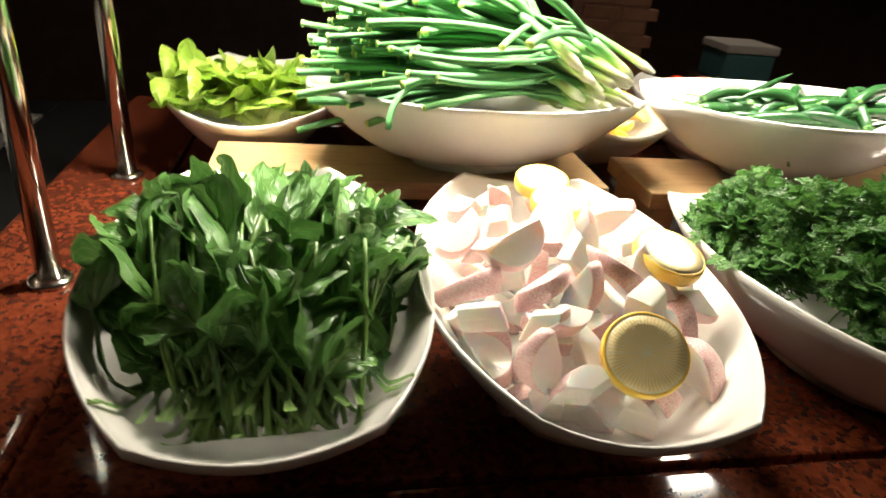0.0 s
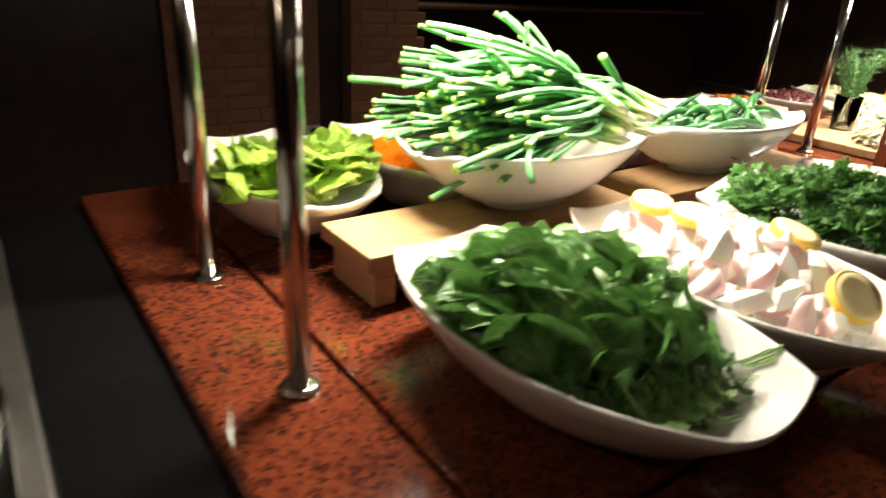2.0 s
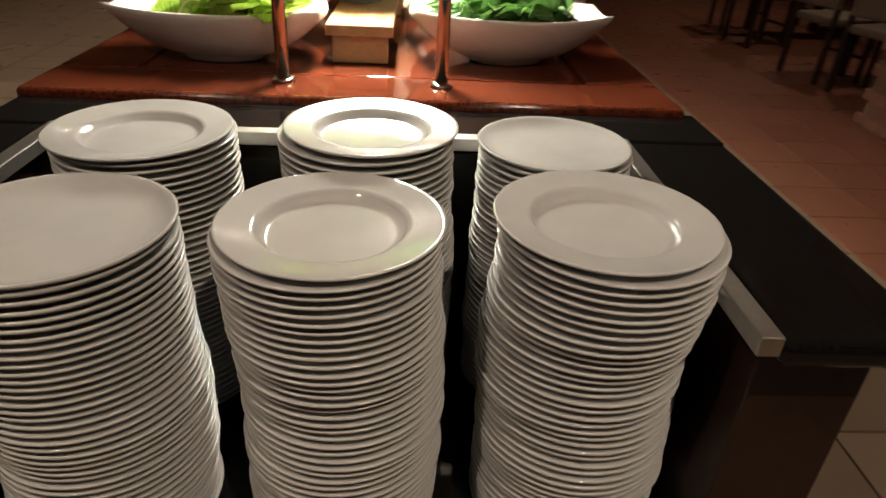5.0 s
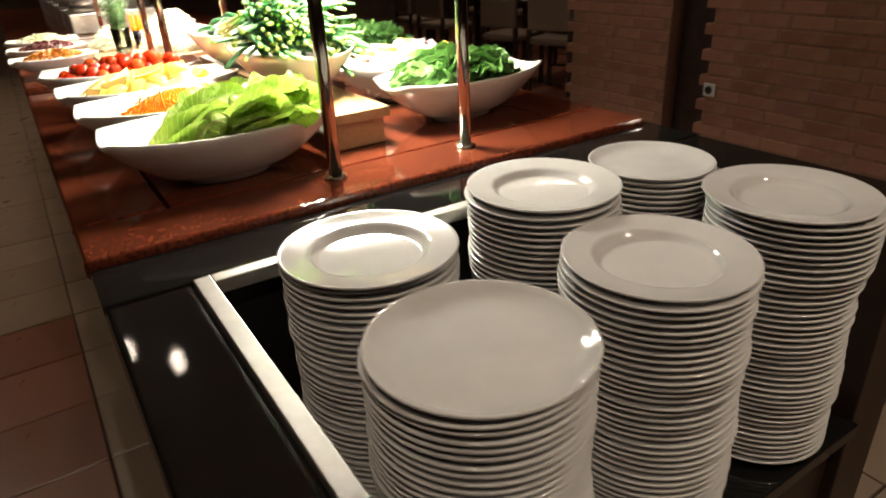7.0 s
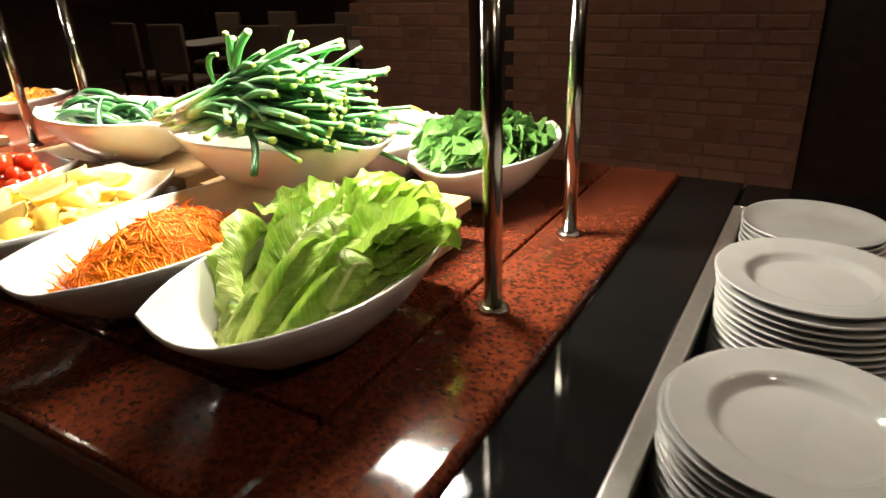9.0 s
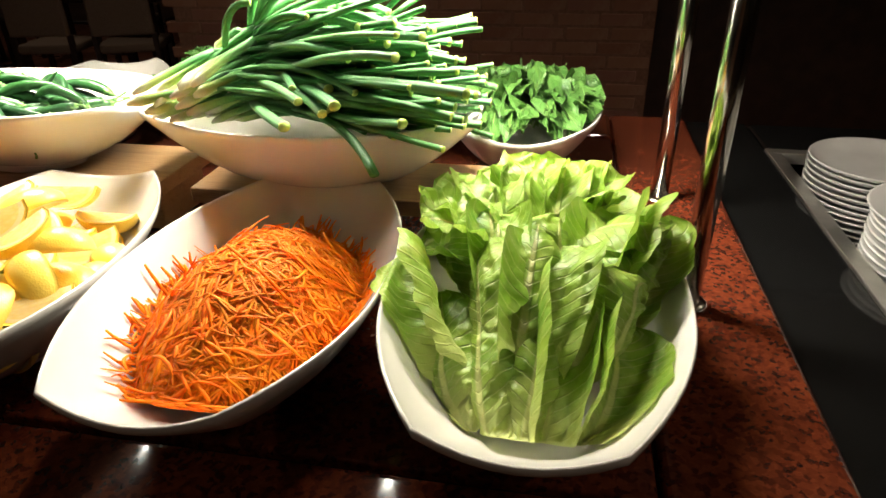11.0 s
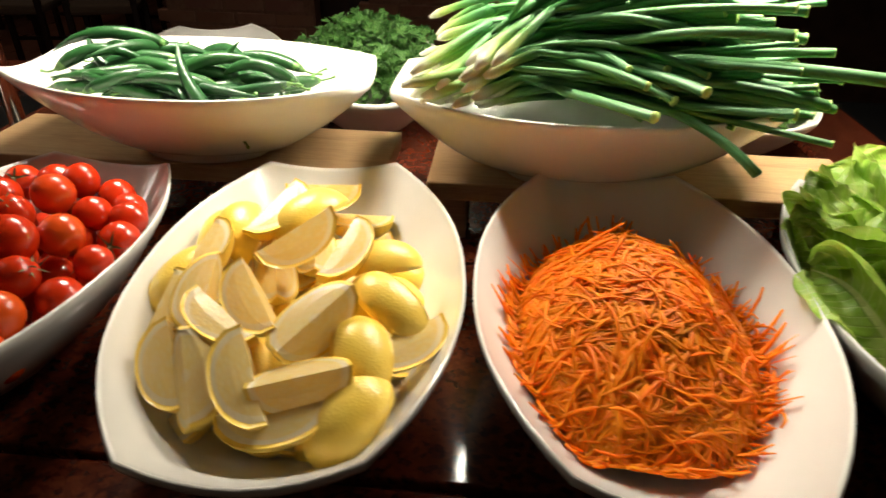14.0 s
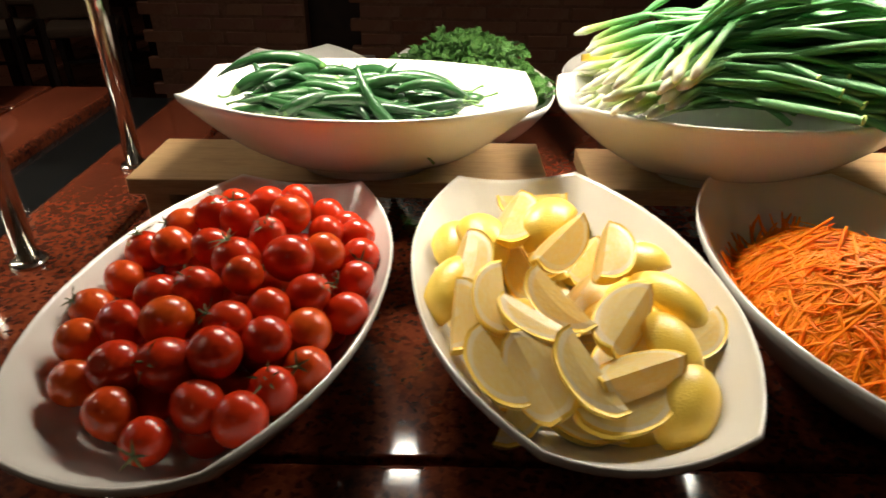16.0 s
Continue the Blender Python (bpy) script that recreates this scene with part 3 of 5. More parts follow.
for n_stack, (sx, sy, sz, sr, kind_of) in enumerate(STACKS):
    scale = sr / 0.130
    thick = 0.0226 if kind_of == "rim" else 0.0225
    pitch = 0.0108
    count = int(round((sz - SHELF_Z - thick * scale) / pitch)) + 1
    pitch = (sz - SHELF_Z - thick * scale) / (count - 1)
    dx = dy = bx = by = 0.0
    for i in range(count):
        z = SHELF_Z + i * pitch
        if i % 11 == 6 and i < count - 6:
            bx, by = rng.gauss(0, 0.0042), rng.gauss(0, 0.0042)
        dx = 0.7 * dx + 0.3 * bx + rng.gauss(0, 0.0012)
        dy = 0.7 * dy + 0.3 * by + rng.gauss(0, 0.0012)
        if i == count - 1:
            dx = dy = 0.0
        s = scale * rng.uniform(0.993, 1.0)
        style = RIM_PLATE if (kind_of == "rim" or i < count - 7) else COUPE_PLATE
        p = put("dinner_plate", style, pose(sx + dx, sy + dy, z, 0, 0, rng.uniform(0, 360)) @ Matrix.Diagonal((s, s, scale, 1)))
        tagged(p, "white glazed porcelain plate in a tall stack" if i < count - 1 else "white glazed porcelain plate on top of a stack", "plate", "stack of plates")

# ---------------------------------------------------------------- serving dishes
DISH_L, DISH_W, DISH_E, H_CORNER, H_SIDE, FOOT = 0.440, 0.286, 0.148, 0.119, 0.114, 0.016


class Dish:
    """Boat-shaped dish; local y runs along it, z = 0 is its foot."""

    def __init__(self, length=DISH_L, width=DISH_W, end=DISH_E, corner=H_CORNER, side=H_SIDE):
        self.l, self.w, self.e, self.hc, self.hs = length / 2, width / 2, end / 2, corner, side

    def half(self, s):
        s = min(1.0, abs(s))
        return self.e + (self.w - self.e) * (1 - s ** 2.3)

    def outline(self, n_side=22, n_end=8):
        pts = []
        for sign in (1, -1):
            for k in range(n_side):
                s = (-1 + 2 * k / n_side) * sign
                pts.append((sign * self.half(s), s * self.l, self.hs + (self.hc - self.hs) * abs(s) ** 2.6))
            for k in range(n_end):
                u = (1 - 2 * k / n_end) * sign
                dip = 1 - u * u
                pts.append((u * self.e, sign * (self.l + 0.010 * dip), self.hc - 0.013 * dip))
        return pts

    def rise(self, g):
        return max(0.0, (g - 0.42) / 0.58) ** 1.55

    def floor_z(self, x, y):
        """Height of the inside over a place."""
        lo, hi = 0.001, 1.6
        for _ in range(24):
            g = (lo + hi) / 2
            inside = abs(y) <= g * self.l and abs(x) <= g * self.half(y / (g * self.l))
            lo, hi = (lo, g) if inside else (g, hi)
        h = self.hs + (self.hc - self.hs) * min(1, abs(y / max(hi, 1e-6)) / self.l) ** 2.6
        return FOOT + 0.004 + (h - FOOT) * self.rise(min(hi, 1.0)), hi

    def keep_above(self, verts, gap=0.0025):
        """Lifts what would poke through the dish; outside its rim, what hangs there rests on the rim."""
        out = []
        for p in verts:
            fz, g = self.floor_z(p[0], p[1])
            low = fz + gap if g < 1.0 else self.hs + 0.004 - (g - 1.0) * 0.10
            out.append((p[0], p[1], max(p[2], low)))
        return out

    def mesh(self):
        pts = self.outline()
        n = len(pts)
        rings = []
        inner = [0.08, 0.25, 0.42, 0.5, 0.58, 0.66, 0.74, 0.82, 0.90, 0.96, 0.988]
        for g in inner:
            rings.append([(x * g, y * g, FOOT + 0.004 + (h - FOOT - 0.004) * self.rise(g)) for x, y, h in pts])
        rings.append([(x * 1.0, y * 1.0, h + 0.0012) for x, y, h in pts])
        rings.append([(x * 1.012, y * 1.010, h - 0.0008) for x, y, h in pts])
        for g in (0.99, 0.93, 0.85, 0.76, 0.67, 0.58, 0.5, 0.44):
            rings.append([(x * g * 1.012, y * g * 1.010, FOOT - 0.002 + (h - FOOT - 0.004) * self.rise(g) ) for x, y, h in pts])
        foot_r = []
        for x, y, h in pts:
            a = math.atan2(x / self.w, y / self.l)
            foot_r.append((math.sin(a) * self.w * 0.40, math.cos(a) * self.l * 0.40))
        rings.append([(x, y, FOOT - 0.004) for x, y in foot_r])
        rings.append([(x * 0.98, y * 0.98, 0.001) for x, y in foot_r])
        rings.append([(x * 0.93, y * 0.93, 0.0) for x, y in foot_r])
        verts = [p for r in rings for p in r]
        faces = []
        for i in range(len(rings) - 1):
            for k in range(n):
                k2 = (k + 1) % n
                faces.append((i * n + k, i * n + k2, (i + 1) * n + k2, (i + 1) * n + k))
        faces.append(tuple(range(n))[::-1])
        faces.append(tuple((len(rings) - 1) * n + k for k in range(n)))
        me = mesh_of("serving_dish", verts, faces, PORCELAIN)
        bm = bmesh.new()
        bm.from_mesh(me)
        bmesh.ops.recalc_face_normals(bm, faces=bm.faces)
        bm.to_mesh(me)
        bm.free()
        me.polygons.foreach_set("use_smooth", [True] * len(me.polygons))
        return me


DISH = Dish()
LONG_DISH = Dish(0.440, 0.284, 0.140, 0.117, 0.113)
DISH_MESH, LONG_MESH = DISH.mesh(), LONG_DISH.mesh()
BOARD_Z = 0.985
PLACES = {
    "arugula": pose(0.244, -0.161, TOP, 0, 0, 184),
    "radish": pose(0.524, -0.166, TOP, 0, 0, 175.5),
    "parsley": pose(0.846, -0.185, TOP, 0, 0, 194),
    "red_onion": pose(1.150, -0.180, TOP, 0, 0, 198),
    "romaine": pose(0.181, 0.482, TOP, 0, 0, 0),
    "carrot": pose(0.471, 0.492, TOP, 0, 0, 0),
    "lemon": pose(0.768, 0.505, TOP, 0, 0, 6.7),
    "tomato": pose(1.080, 0.527, TOP, 0, 0, -6),
    "onion": pose(0.505, 0.197, BOARD_Z, 0, 0, 91),
    "chilli": pose(0.996, 0.183, BOARD_Z, 0, 0, 88),
}
HOLDS = {"arugula": "arugula leaves", "radish": "radish chunks and lemon slices", "parsley": "chopped parsley", "red_onion": "sliced red onion and radish",
         "romaine": "romaine lettuce", "carrot": "grated carrot", "lemon": "lemon wedges", "tomato": "cherry tomatoes", "onion": "spring onions", "chilli": "green chillies"}
for key, m in PLACES.items():
    raised = key in ("onion", "chilli")
    d = put("serving_dish", LONG_MESH if raised else DISH_MESH, m)
    tagged(d, f"white porcelain boat-shaped dish of {HOLDS[key]}" + (" on a pine board" if raised else ""), "serving dish", "serving dishes")


def riser(x0, x1, y0, y1, turn=0.0):
    m = pose((x0 + x1) / 2, (y0 + y1) / 2, TOP, 0, 0, turn)
    ob = thing("pine_riser", m, "pine board on a wooden block raising a dish", "riser", "pine risers")
    hx, hy = (x1 - x0) / 2, (y1 - y0) / 2
    box("board", (-hx, -hy, BOARD_Z - TOP - 0.024), (hx, hy, BOARD_Z - TOP), PINE, ob, 0.002)
    for side in (-1, 1):
        a, b = sorted((side * (hx - 0.05), side * (hx - 0.015)))
        box("block", (a, -hy + 0.012, 0.0), (b, hy - 0.012, BOARD_Z - TOP - 0.0245), PINE, ob, 0.002)
    return ob


riser(0.148, 0.688, 0.105, 0.252)
riser(0.744, 1.312, 0.088, 0.240)

# ---------------------------------------------------------------- food
def heap(dish, count, radius, foot_x, foot_y, seed, top=0.17, tries=14, centre=(0.0, 0.0), pull=0.35):
    """Rolls rough balls into a dish one by one and gives where each comes to rest: x, y, z, radius."""
    rnd = random.Random(seed)
    rest = []
    for i in range(count):
        r = radius(rnd)
        best = None
        for _ in range(tries):
            a, q = rnd.uniform(0, 6.283), math.sqrt(rnd.random())
            x, y = centre[0] + foot_x * q * math.cos(a), centre[1] + foot_y * q * math.sin(a)
            fz, g = dish.floor_z(x, y)
            if g > 0.93:
                continue
            z = fz + r * 0.9
            for ox, oy, oz, orr in rest:
                d2 = (x - ox) ** 2 + (y - oy) ** 2
                reach = (r + orr) * 0.96
                if d2 < reach * reach:
                    z = max(z, oz + math.sqrt(reach * reach - d2))
            score = z + pull * ((x - centre[0]) ** 2 / foot_x + (y - centre[1]) ** 2 / foot_y) * 0.3
            if z < top and (best is None or score < best[0]):
                best = (score, x, y, z, r)
        if best:
            rest.append(best[1:])
    return rest


def any_turn(rnd):
    return Euler((rnd.uniform(0, 6.28), rnd.uniform(0, 6.28), rnd.uniform(0, 6.28))).to_matrix().to_4x4()


# --- cherry tomatoes
def tomato_mesh(seed):
    rnd = random.Random(seed)
    prof = []
    tall = rnd.uniform(0.92, 1.12)
    for k in range(13):
        w = math.pi * k / 12
        r = math.sin(w) * (1 + 0.04 * math.sin(2 * w))
        z = -math.cos(w) * tall
        if k == 12:
            z -= 0.10
        if k == 11:
            z -= 0.015
        prof.append((max(r, 0.0), z))
    return lathe("skin", prof, TOMATO, 20)


def calyx_mesh(seed):
    rnd = random.Random(seed)
    pieces = []
    for k in range(5):
        a = 6.283 * k / 5 + rnd.uniform(-0.2, 0.2)
        d = np.array([math.cos(a), math.sin(a), 0])
        ln = rnd.uniform(0.55, 0.95)
        path = bezier((0, 0, 0.93), d * ln * 0.5 + (0, 0, 1.02), d * ln + (0, 0, 0.93 + rnd.uniform(-0.02, 0.25)), 5)
        pieces.append(blade_arrays(path, (0, 0, 1), lambda v: 0.085 * (1 - v) ** 0.7 + 0.004, 0.4, 0.02, 3, seed + k))
    stalk = bezier((0, 0, 0.92), (0.05, 0.02, 1.15), (rnd.uniform(-0.2, 0.2), 0.1, 1.35), 4)
    pieces.append(tube_arrays(stalk, [0.05, 0.04, 0.035, 0.045], 6))
    v, f, u = join_arrays(pieces)
    return mesh_of("calyx", v, f, CALYX, u)


TOMATOES = [tomato_mesh(i) for i in range(5)]
CALYXES = [calyx_mesh(40 + i) for i in range(4)]


def crown(x, y, cy, low, high):
    """Height of a heap's upper layer in a dish, in dish coordinates."""
    q = (x / 0.16) ** 2 + ((y - cy) / 0.24) ** 2
    return low + high * max(0.0, 1 - q) ** 0.8


def spread_out(spots, radii, rounds=30):
    """Pushes neighbours of an upper layer apart until they only touch."""
    pts = [list(q) for q in spots]
    for _ in range(rounds):
        for i in range(len(pts)):
            for j in range(i):
                d = [a - b for a, b in zip(pts[i], pts[j])]
                gap = math.hypot(*d) or 1e-6
                lap = 0.84 * (radii[i] + radii[j]) - gap
                if lap > 0:
                    for k in (0, 1):
                        pts[i][k] += 0.4 * lap * d[k] / gap
                        pts[j][k] -= 0.4 * lap * d[k] / gap
    return pts


# the upper layer in millimetres along the dish, from its far end to the near one
TOMATO_SPOTS = [(72, -128), (44, -142), (16, -148), (-14, -150), (88, -92), (-40, -150), (-70, -138), (58, -100), (22, -84), (-33, -96), (-20, -52), (-61, -102), (-86, -118), (112, -52),
                (74, -40), (28, -30), (-9, 0), (-55, -9), (-81, -40), (-104, -80), (108, -4), (46, 46), (10, 39), (-26, 25), (-55, 48), (-83, 21), (-108, -34), (-112, 15), (112, 44), (64, 76),
                (16, 83), (-30, 77), (-64, 82), (-90, 58), (-98, 88), (92, 92), (33, 126), (2, 119), (-28, 108), (-37, 145), (-80, 118), (70, 134), (26, 160), (-7, 176), (-64, 150)]
rnd = random.Random(11)
tomato_r = [rnd.uniform(0.0178, 0.0222) for _ in TOMATO_SPOTS]
tomatoes = []
for (x, y), r in zip(spread_out([(a / 1000, b / 1000) for a, b in TOMATO_SPOTS], tomato_r), tomato_r):
    tomatoes.append((x, y, max(crown(x, y, -0.02, 0.055, 0.083) + rnd.uniform(-0.007, 0.006), DISH.floor_z(x, y)[0] + r * 0.9), r))
for x, y, z, r in heap(DISH, 70, lambda q: q.uniform(0.018, 0.021), 0.110, 0.170, 3, 0.100, 14, (0.0, -0.005), 0.6):
    if z < crown(x, y, -0.02, 0.055, 0.083) - 0.024:
        tomatoes.append((x, y, z, r))
for i, (x, y, z, r) in enumerate(tomatoes):
    green = i % 3 == 1
    turn = Euler((rnd.uniform(-1.3, 0.2), rnd.uniform(-1.0, 1.0), 0)).to_matrix().to_4x4() if green else any_turn(rnd)
    ob = put("cherry_tomato", TOMATOES[i % 5], PLACES["tomato"] @ Matrix.Translation((x, y, z)) @ turn @ Matrix.Diagonal((r, r, r, 1)))
    tagged(ob, "ripe red cherry tomato with dried green calyx in a heap" if green else "ripe glossy red cherry tomato in a heap", "tomato", "cherry tomatoes")
    if green:
        put("calyx", CALYXES[i % 4], None, ob, "dried green calyx")


# --- lemon wedges
def lemon_wedge_meshes(spread, seed):
    """Rind and flesh of a wedge of a lemon cut along its length (x)."""
    rnd = random.Random(seed)
    L, R, T = 0.037, 0.0310, 0.0026
    nl, na = 14, 8
    a0, a1 = -spread / 2, spread / 2

    def skin(th, a, off=0.0):
        x = -L * math.cos(th)
        tip = 1 + 0.10 * max(0, abs(math.cos(th)) - 0.86) / 0.14
        r = max(R * max(math.sin(th), 0.0) ** 0.60 - off, 0.0)
        return (x * tip * (1 - off / L), r * math.cos(a), r * math.sin(a))

    outer, inner = [], []
    for i in range(nl + 1):
        th = math.pi * i / nl
        for k in range(na + 1):
            a = a0 + (a1 - a0) * k / na
            outer.append(skin(th, a))
            inner.append(skin(th, a, T))
    n = na + 1
    verts = outer + inner
    o = len(outer)
    faces = []
    for i in range(nl):
        for k in range(na):
            q = i * n + k
            faces.append((q, q + 1, q + n + 1, q + n))
        for k in (0, na):
            q = i * n + k
            faces.append((q, q + n, q + n + o, q + o))
    rind = mesh_of("rind", verts, faces, LEMON_RIND)
    fv, ff = [], []
    for k, a in ((0, a0), (na, a1)):
        base = len(fv)
        for i in range(nl + 1):
            p = inner[i * n + k]
            fv.append(p)
            bulge = 0.0006 * math.sin(math.pi * i / nl)
            ny, nz = (math.sin(a), -math.cos(a)) if k == 0 else (-math.sin(a), math.cos(a))
            fv.append((p[0], p[1] * 0.5 + ny * bulge, p[2] * 0.5 + nz * bulge))
            fv.append((p[0], 0.0012 * math.cos((a0 + a1) / 2), 0.0))
        for i in range(nl):
            q = base + i * 3
            for s in (0, 1):
                ff.append((q + s, q + s + 1, q + s + 4, q + s + 3))
    flesh = mesh_of("flesh", fv, ff, LEMON_FLESH, smooth=False)
    bm = bmesh.new()
    bm.from_mesh(flesh)
    for face in bm.faces:
        c, nrm = face.calc_center_median(), face.normal
        if nrm.dot(c - Vector((c.x, R, 0))) < 0:
            face.normal_flip()
    bm.to_mesh(flesh)
    bm.free()
    return rind, flesh


WEDGE_SPREADS = (1.55, 1.75, 1.4, 2.05)
WEDGES = [lemon_wedge_meshes(s, i) for i, s in enumerate(WEDGE_SPREADS)]
# a wedge: millimetres across and along the dish, the turn of its length, and what shows: cut face, cut face from behind, rind or ridge
LEMON_SPOTS = [(0, -140, 0, "ridge"), (69, -60, 110, "rind"), (4, -8, 32, "ridge"), (34, -70, 50, "cut"), (0, -64, 35, "rind"), (-42, 8, 60, "cut"), (-72, 4, 10, "rind"), (96, -80, 90, "rind"),
               (108, 0, 40, "rind"), (104, 50, 70, "cut"), (76, 48, 80, "behind"), (88, -14, 60, "cut"), (27, 72, -50, "cut"), (-24, 92, 38, "ridge"), (-80, 58, -30, "rind"), (-62, 112, -78, "rind"),
               (-98, 92, 22, "cut"), (50, 88, -30, "cut"), (86, 116, -58, "cut"), (54, 132, -66, "behind"), (20, 140, -60, "cut"), (-22, 142, 10, "ridge"), (-8, 178, 8, "cut"), (-56, 156, 48, "rind")]
rnd = random.Random(21)
wedges = [(a / 1000, b / 1000, crown(a / 1000, b / 1000, -0.01, 0.048, 0.090), turn, way) for a, b, turn, way in LEMON_SPOTS]
for x, y, z, r in heap(DISH, 46, lambda q: q.uniform(0.019, 0.022), 0.100, 0.165, 8, 0.105, 12, (0.0, 0.0), 0.5):
    if z < crown(x, y, -0.01, 0.048, 0.090) - 0.024:
        wedges.append((x, y, z, rnd.uniform(0, 180), rnd.choice(("cut", "rind", "ridge"))))
for i, (x, y, z, turn, way) in enumerate(wedges):
    while DISH.floor_z(x, y)[1] > 0.74:
        x, y = x * 0.97, y * 0.97
    rind, flesh = WEDGES[i % 4]
    half_open = WEDGE_SPREADS[i % 4] / 2
    up = Vector((x * 2.2, y * 1.2 + 0.30, 1.0)).normalized()
    along = Vector((-math.cos(radians(turn)), -math.sin(radians(turn)) / 0.6, 0.0))
    along = (along - up * up.dot(along)).normalized()
    if up.cross(along).y < 0:
        along = -along
    side = up.cross(along)
    roll = {"cut": -half_open, "behind": math.pi + half_open, "rind": math.pi / 2, "ridge": -math.pi / 2}[way] + rnd.gauss(0, 0.15)
    out = side * math.cos(roll) + up * math.sin(roll)
    turned = Matrix((along, out, along.cross(out))).transposed().to_4x4()
    z = max(z, DISH.floor_z(x, y)[0] + 0.019)
    k = rnd.uniform(0.92, 1.04)
    m = PLACES["lemon"] @ Matrix.Translation((x, y, z)) @ turned @ Matrix.Translation((0, -0.014, 0)) @ Matrix.Diagonal((k, k, k, 1))
    ob = thing("lemon_wedge", m, "juicy yellow lemon wedge in a heap", "lemon wedge", "lemon wedges")
    put("rind", rind, None, ob, "yellow dimpled rind")
    put("flesh", flesh, None, ob, "pale juicy pulp with white pith")


# --- radish chunks
def radish_mesh(seed):
    """A thick piece cut from a radish: a sector of the root with its skin on the curved side."""
    rnd = random.Random(seed)
    span = radians(rnd.choice((85, 105, 130, 175)))
    thick = rnd.uniform(0.36, 0.62)
    tip = rnd.uniform(0.0, 0.28) if span < 2.5 else 0.0
    arc = 12
    outline = [(tip * math.cos(span / 2), tip * math.sin(span / 2))]
    outline += [((1 + 0.05 * math.sin(5 * k / arc + seed)) * math.cos(span * k / arc), (1 + 0.05 * math.sin(5 * k / arc + seed)) * math.sin(span * k / arc)) for k in range(arc + 1)]
    cx, cy = sum(q[0] for q in outline) / len(outline), sum(q[1] for q in outline) / len(outline)
    taper, lean = rnd.uniform(0.72, 1.0), (rnd.gauss(0, 0.10), rnd.gauss(0, 0.10))
    n = len(outline)
    verts, faces, picks = [], [], []
    layers = [(0.0, 0.93), (0.07, 0.99), (0.5, 1.03), (0.93, 0.99), (1.0, 0.93)]
    for h, grow in layers:
        s = grow * (1 + (taper - 1) * h)
        for x, y in outline:
            bump = 0.02 * noise.noise(Vector((x * 2, y * 2, h * 2 + seed)))
            verts.append(((x - cx) * s + lean[0] * h, (y - cy) * s + lean[1] * h, (h - 0.5) * thick * (1 + 0.25 * (x - cx) * lean[1] * 8) + bump))
    for i in range(len(layers) - 1):
        for k in range(n):
            k2 = (k + 1) % n
            faces.append((i * n + k, i * n + k2, (i + 1) * n + k2, (i + 1) * n + k))
            picks.append(0 if 1 <= k <= arc else 1)
    faces += [tuple(range(n))[::-1], tuple((len(layers) - 1) * n + k for k in range(n))]
    picks += [1, 1]
    me = mesh_of("radish_chunk", verts, faces, [RADISH_SKIN, RADISH_FLESH], None, picks, False)
    me.polygons.foreach_set("use_smooth", [q == 0 for q in picks])
    return me


RADISHES = [radish_mesh(i) for i in range(14)]
RADISH_SPOTS = [(96, -38), (62, -46), (-4, 34), (84, 90), (48, 120), (64, 144), (-32, 166), (-82, 128), (-96, 70), (-58, 58), (-78, 92), (54, 28), (38, 76), (10, 92), (102, 50), (80, 4), (-28, -20),
                (18, -66), (-70, -20), (-50, -70), (84, -110), (30, 160), (26, 118), (-26, 66), (44, -120), (-10, -120), (-62, -116), (-94, 20), (18, -10), (-40, 100), (0, -165), (50, -160), (-14, 140)]
rnd = random.Random(31)
SLICES = [((0.529, -0.322, 1.024), (-0.2, -0.62, 0.75), 0.032), ((0.598, -0.212, 1.048), (0.1, -0.25, 0.95), 0.032), ((0.532, -0.105, 1.050), (-0.05, -0.12, 0.97), 0.030), ((0.535, -0.035, 1.046), (-0.05, -0.15, 0.95), 0.030)]
chunks = [(a / 1000, b / 1000, crown(a / 1000, b / 1000, -0.01, 0.056, 0.092), True) for a, b in RADISH_SPOTS]
for x, y, z, r in heap(DISH, 60, lambda q: q.uniform(0.020, 0.024), 0.108, 0.180, 9, 0.110, 14, (0.0, 0.0), 0.4):
    if z < crown(x, y, -0.01, 0.050, 0.090) - 0.020:
        chunks.append((x, y, z, False))
for i, (x, y, z, upper) in enumerate(chunks):
    z = max(z, DISH.floor_z(x, y)[0] + 0.014)
    spot = PLACES["radish"] @ Vector((x, y, z))
    if any((spot - Vector(at)).length < 0.024 for at, _, _ in SLICES):
        z -= 0.022
    k = rnd.uniform(0.031, 0.040)
    flat = rnd.random() < 0.66
    lie = Matrix.Rotation(rnd.gauss(-0.35 - 1.2 * y, 0.4), 4, "X") @ Matrix.Rotation(rnd.gauss(0.8 * x, 0.35), 4, "Y") @ Matrix.Rotation(rnd.uniform(0, 6.28), 4, "Z")
    if not flat:
        lie = lie @ Matrix.Rotation(1.57, 4, "X")
    m = PLACES["radish"] @ Matrix.Translation((x, y, z)) @ lie @ Matrix.Diagonal((k, k, k, 1))
    tagged(put("radish_chunk", RADISHES[i % 14], m), "crisp white radish chunk with pink skin in a heap", "radish", "radish chunks")


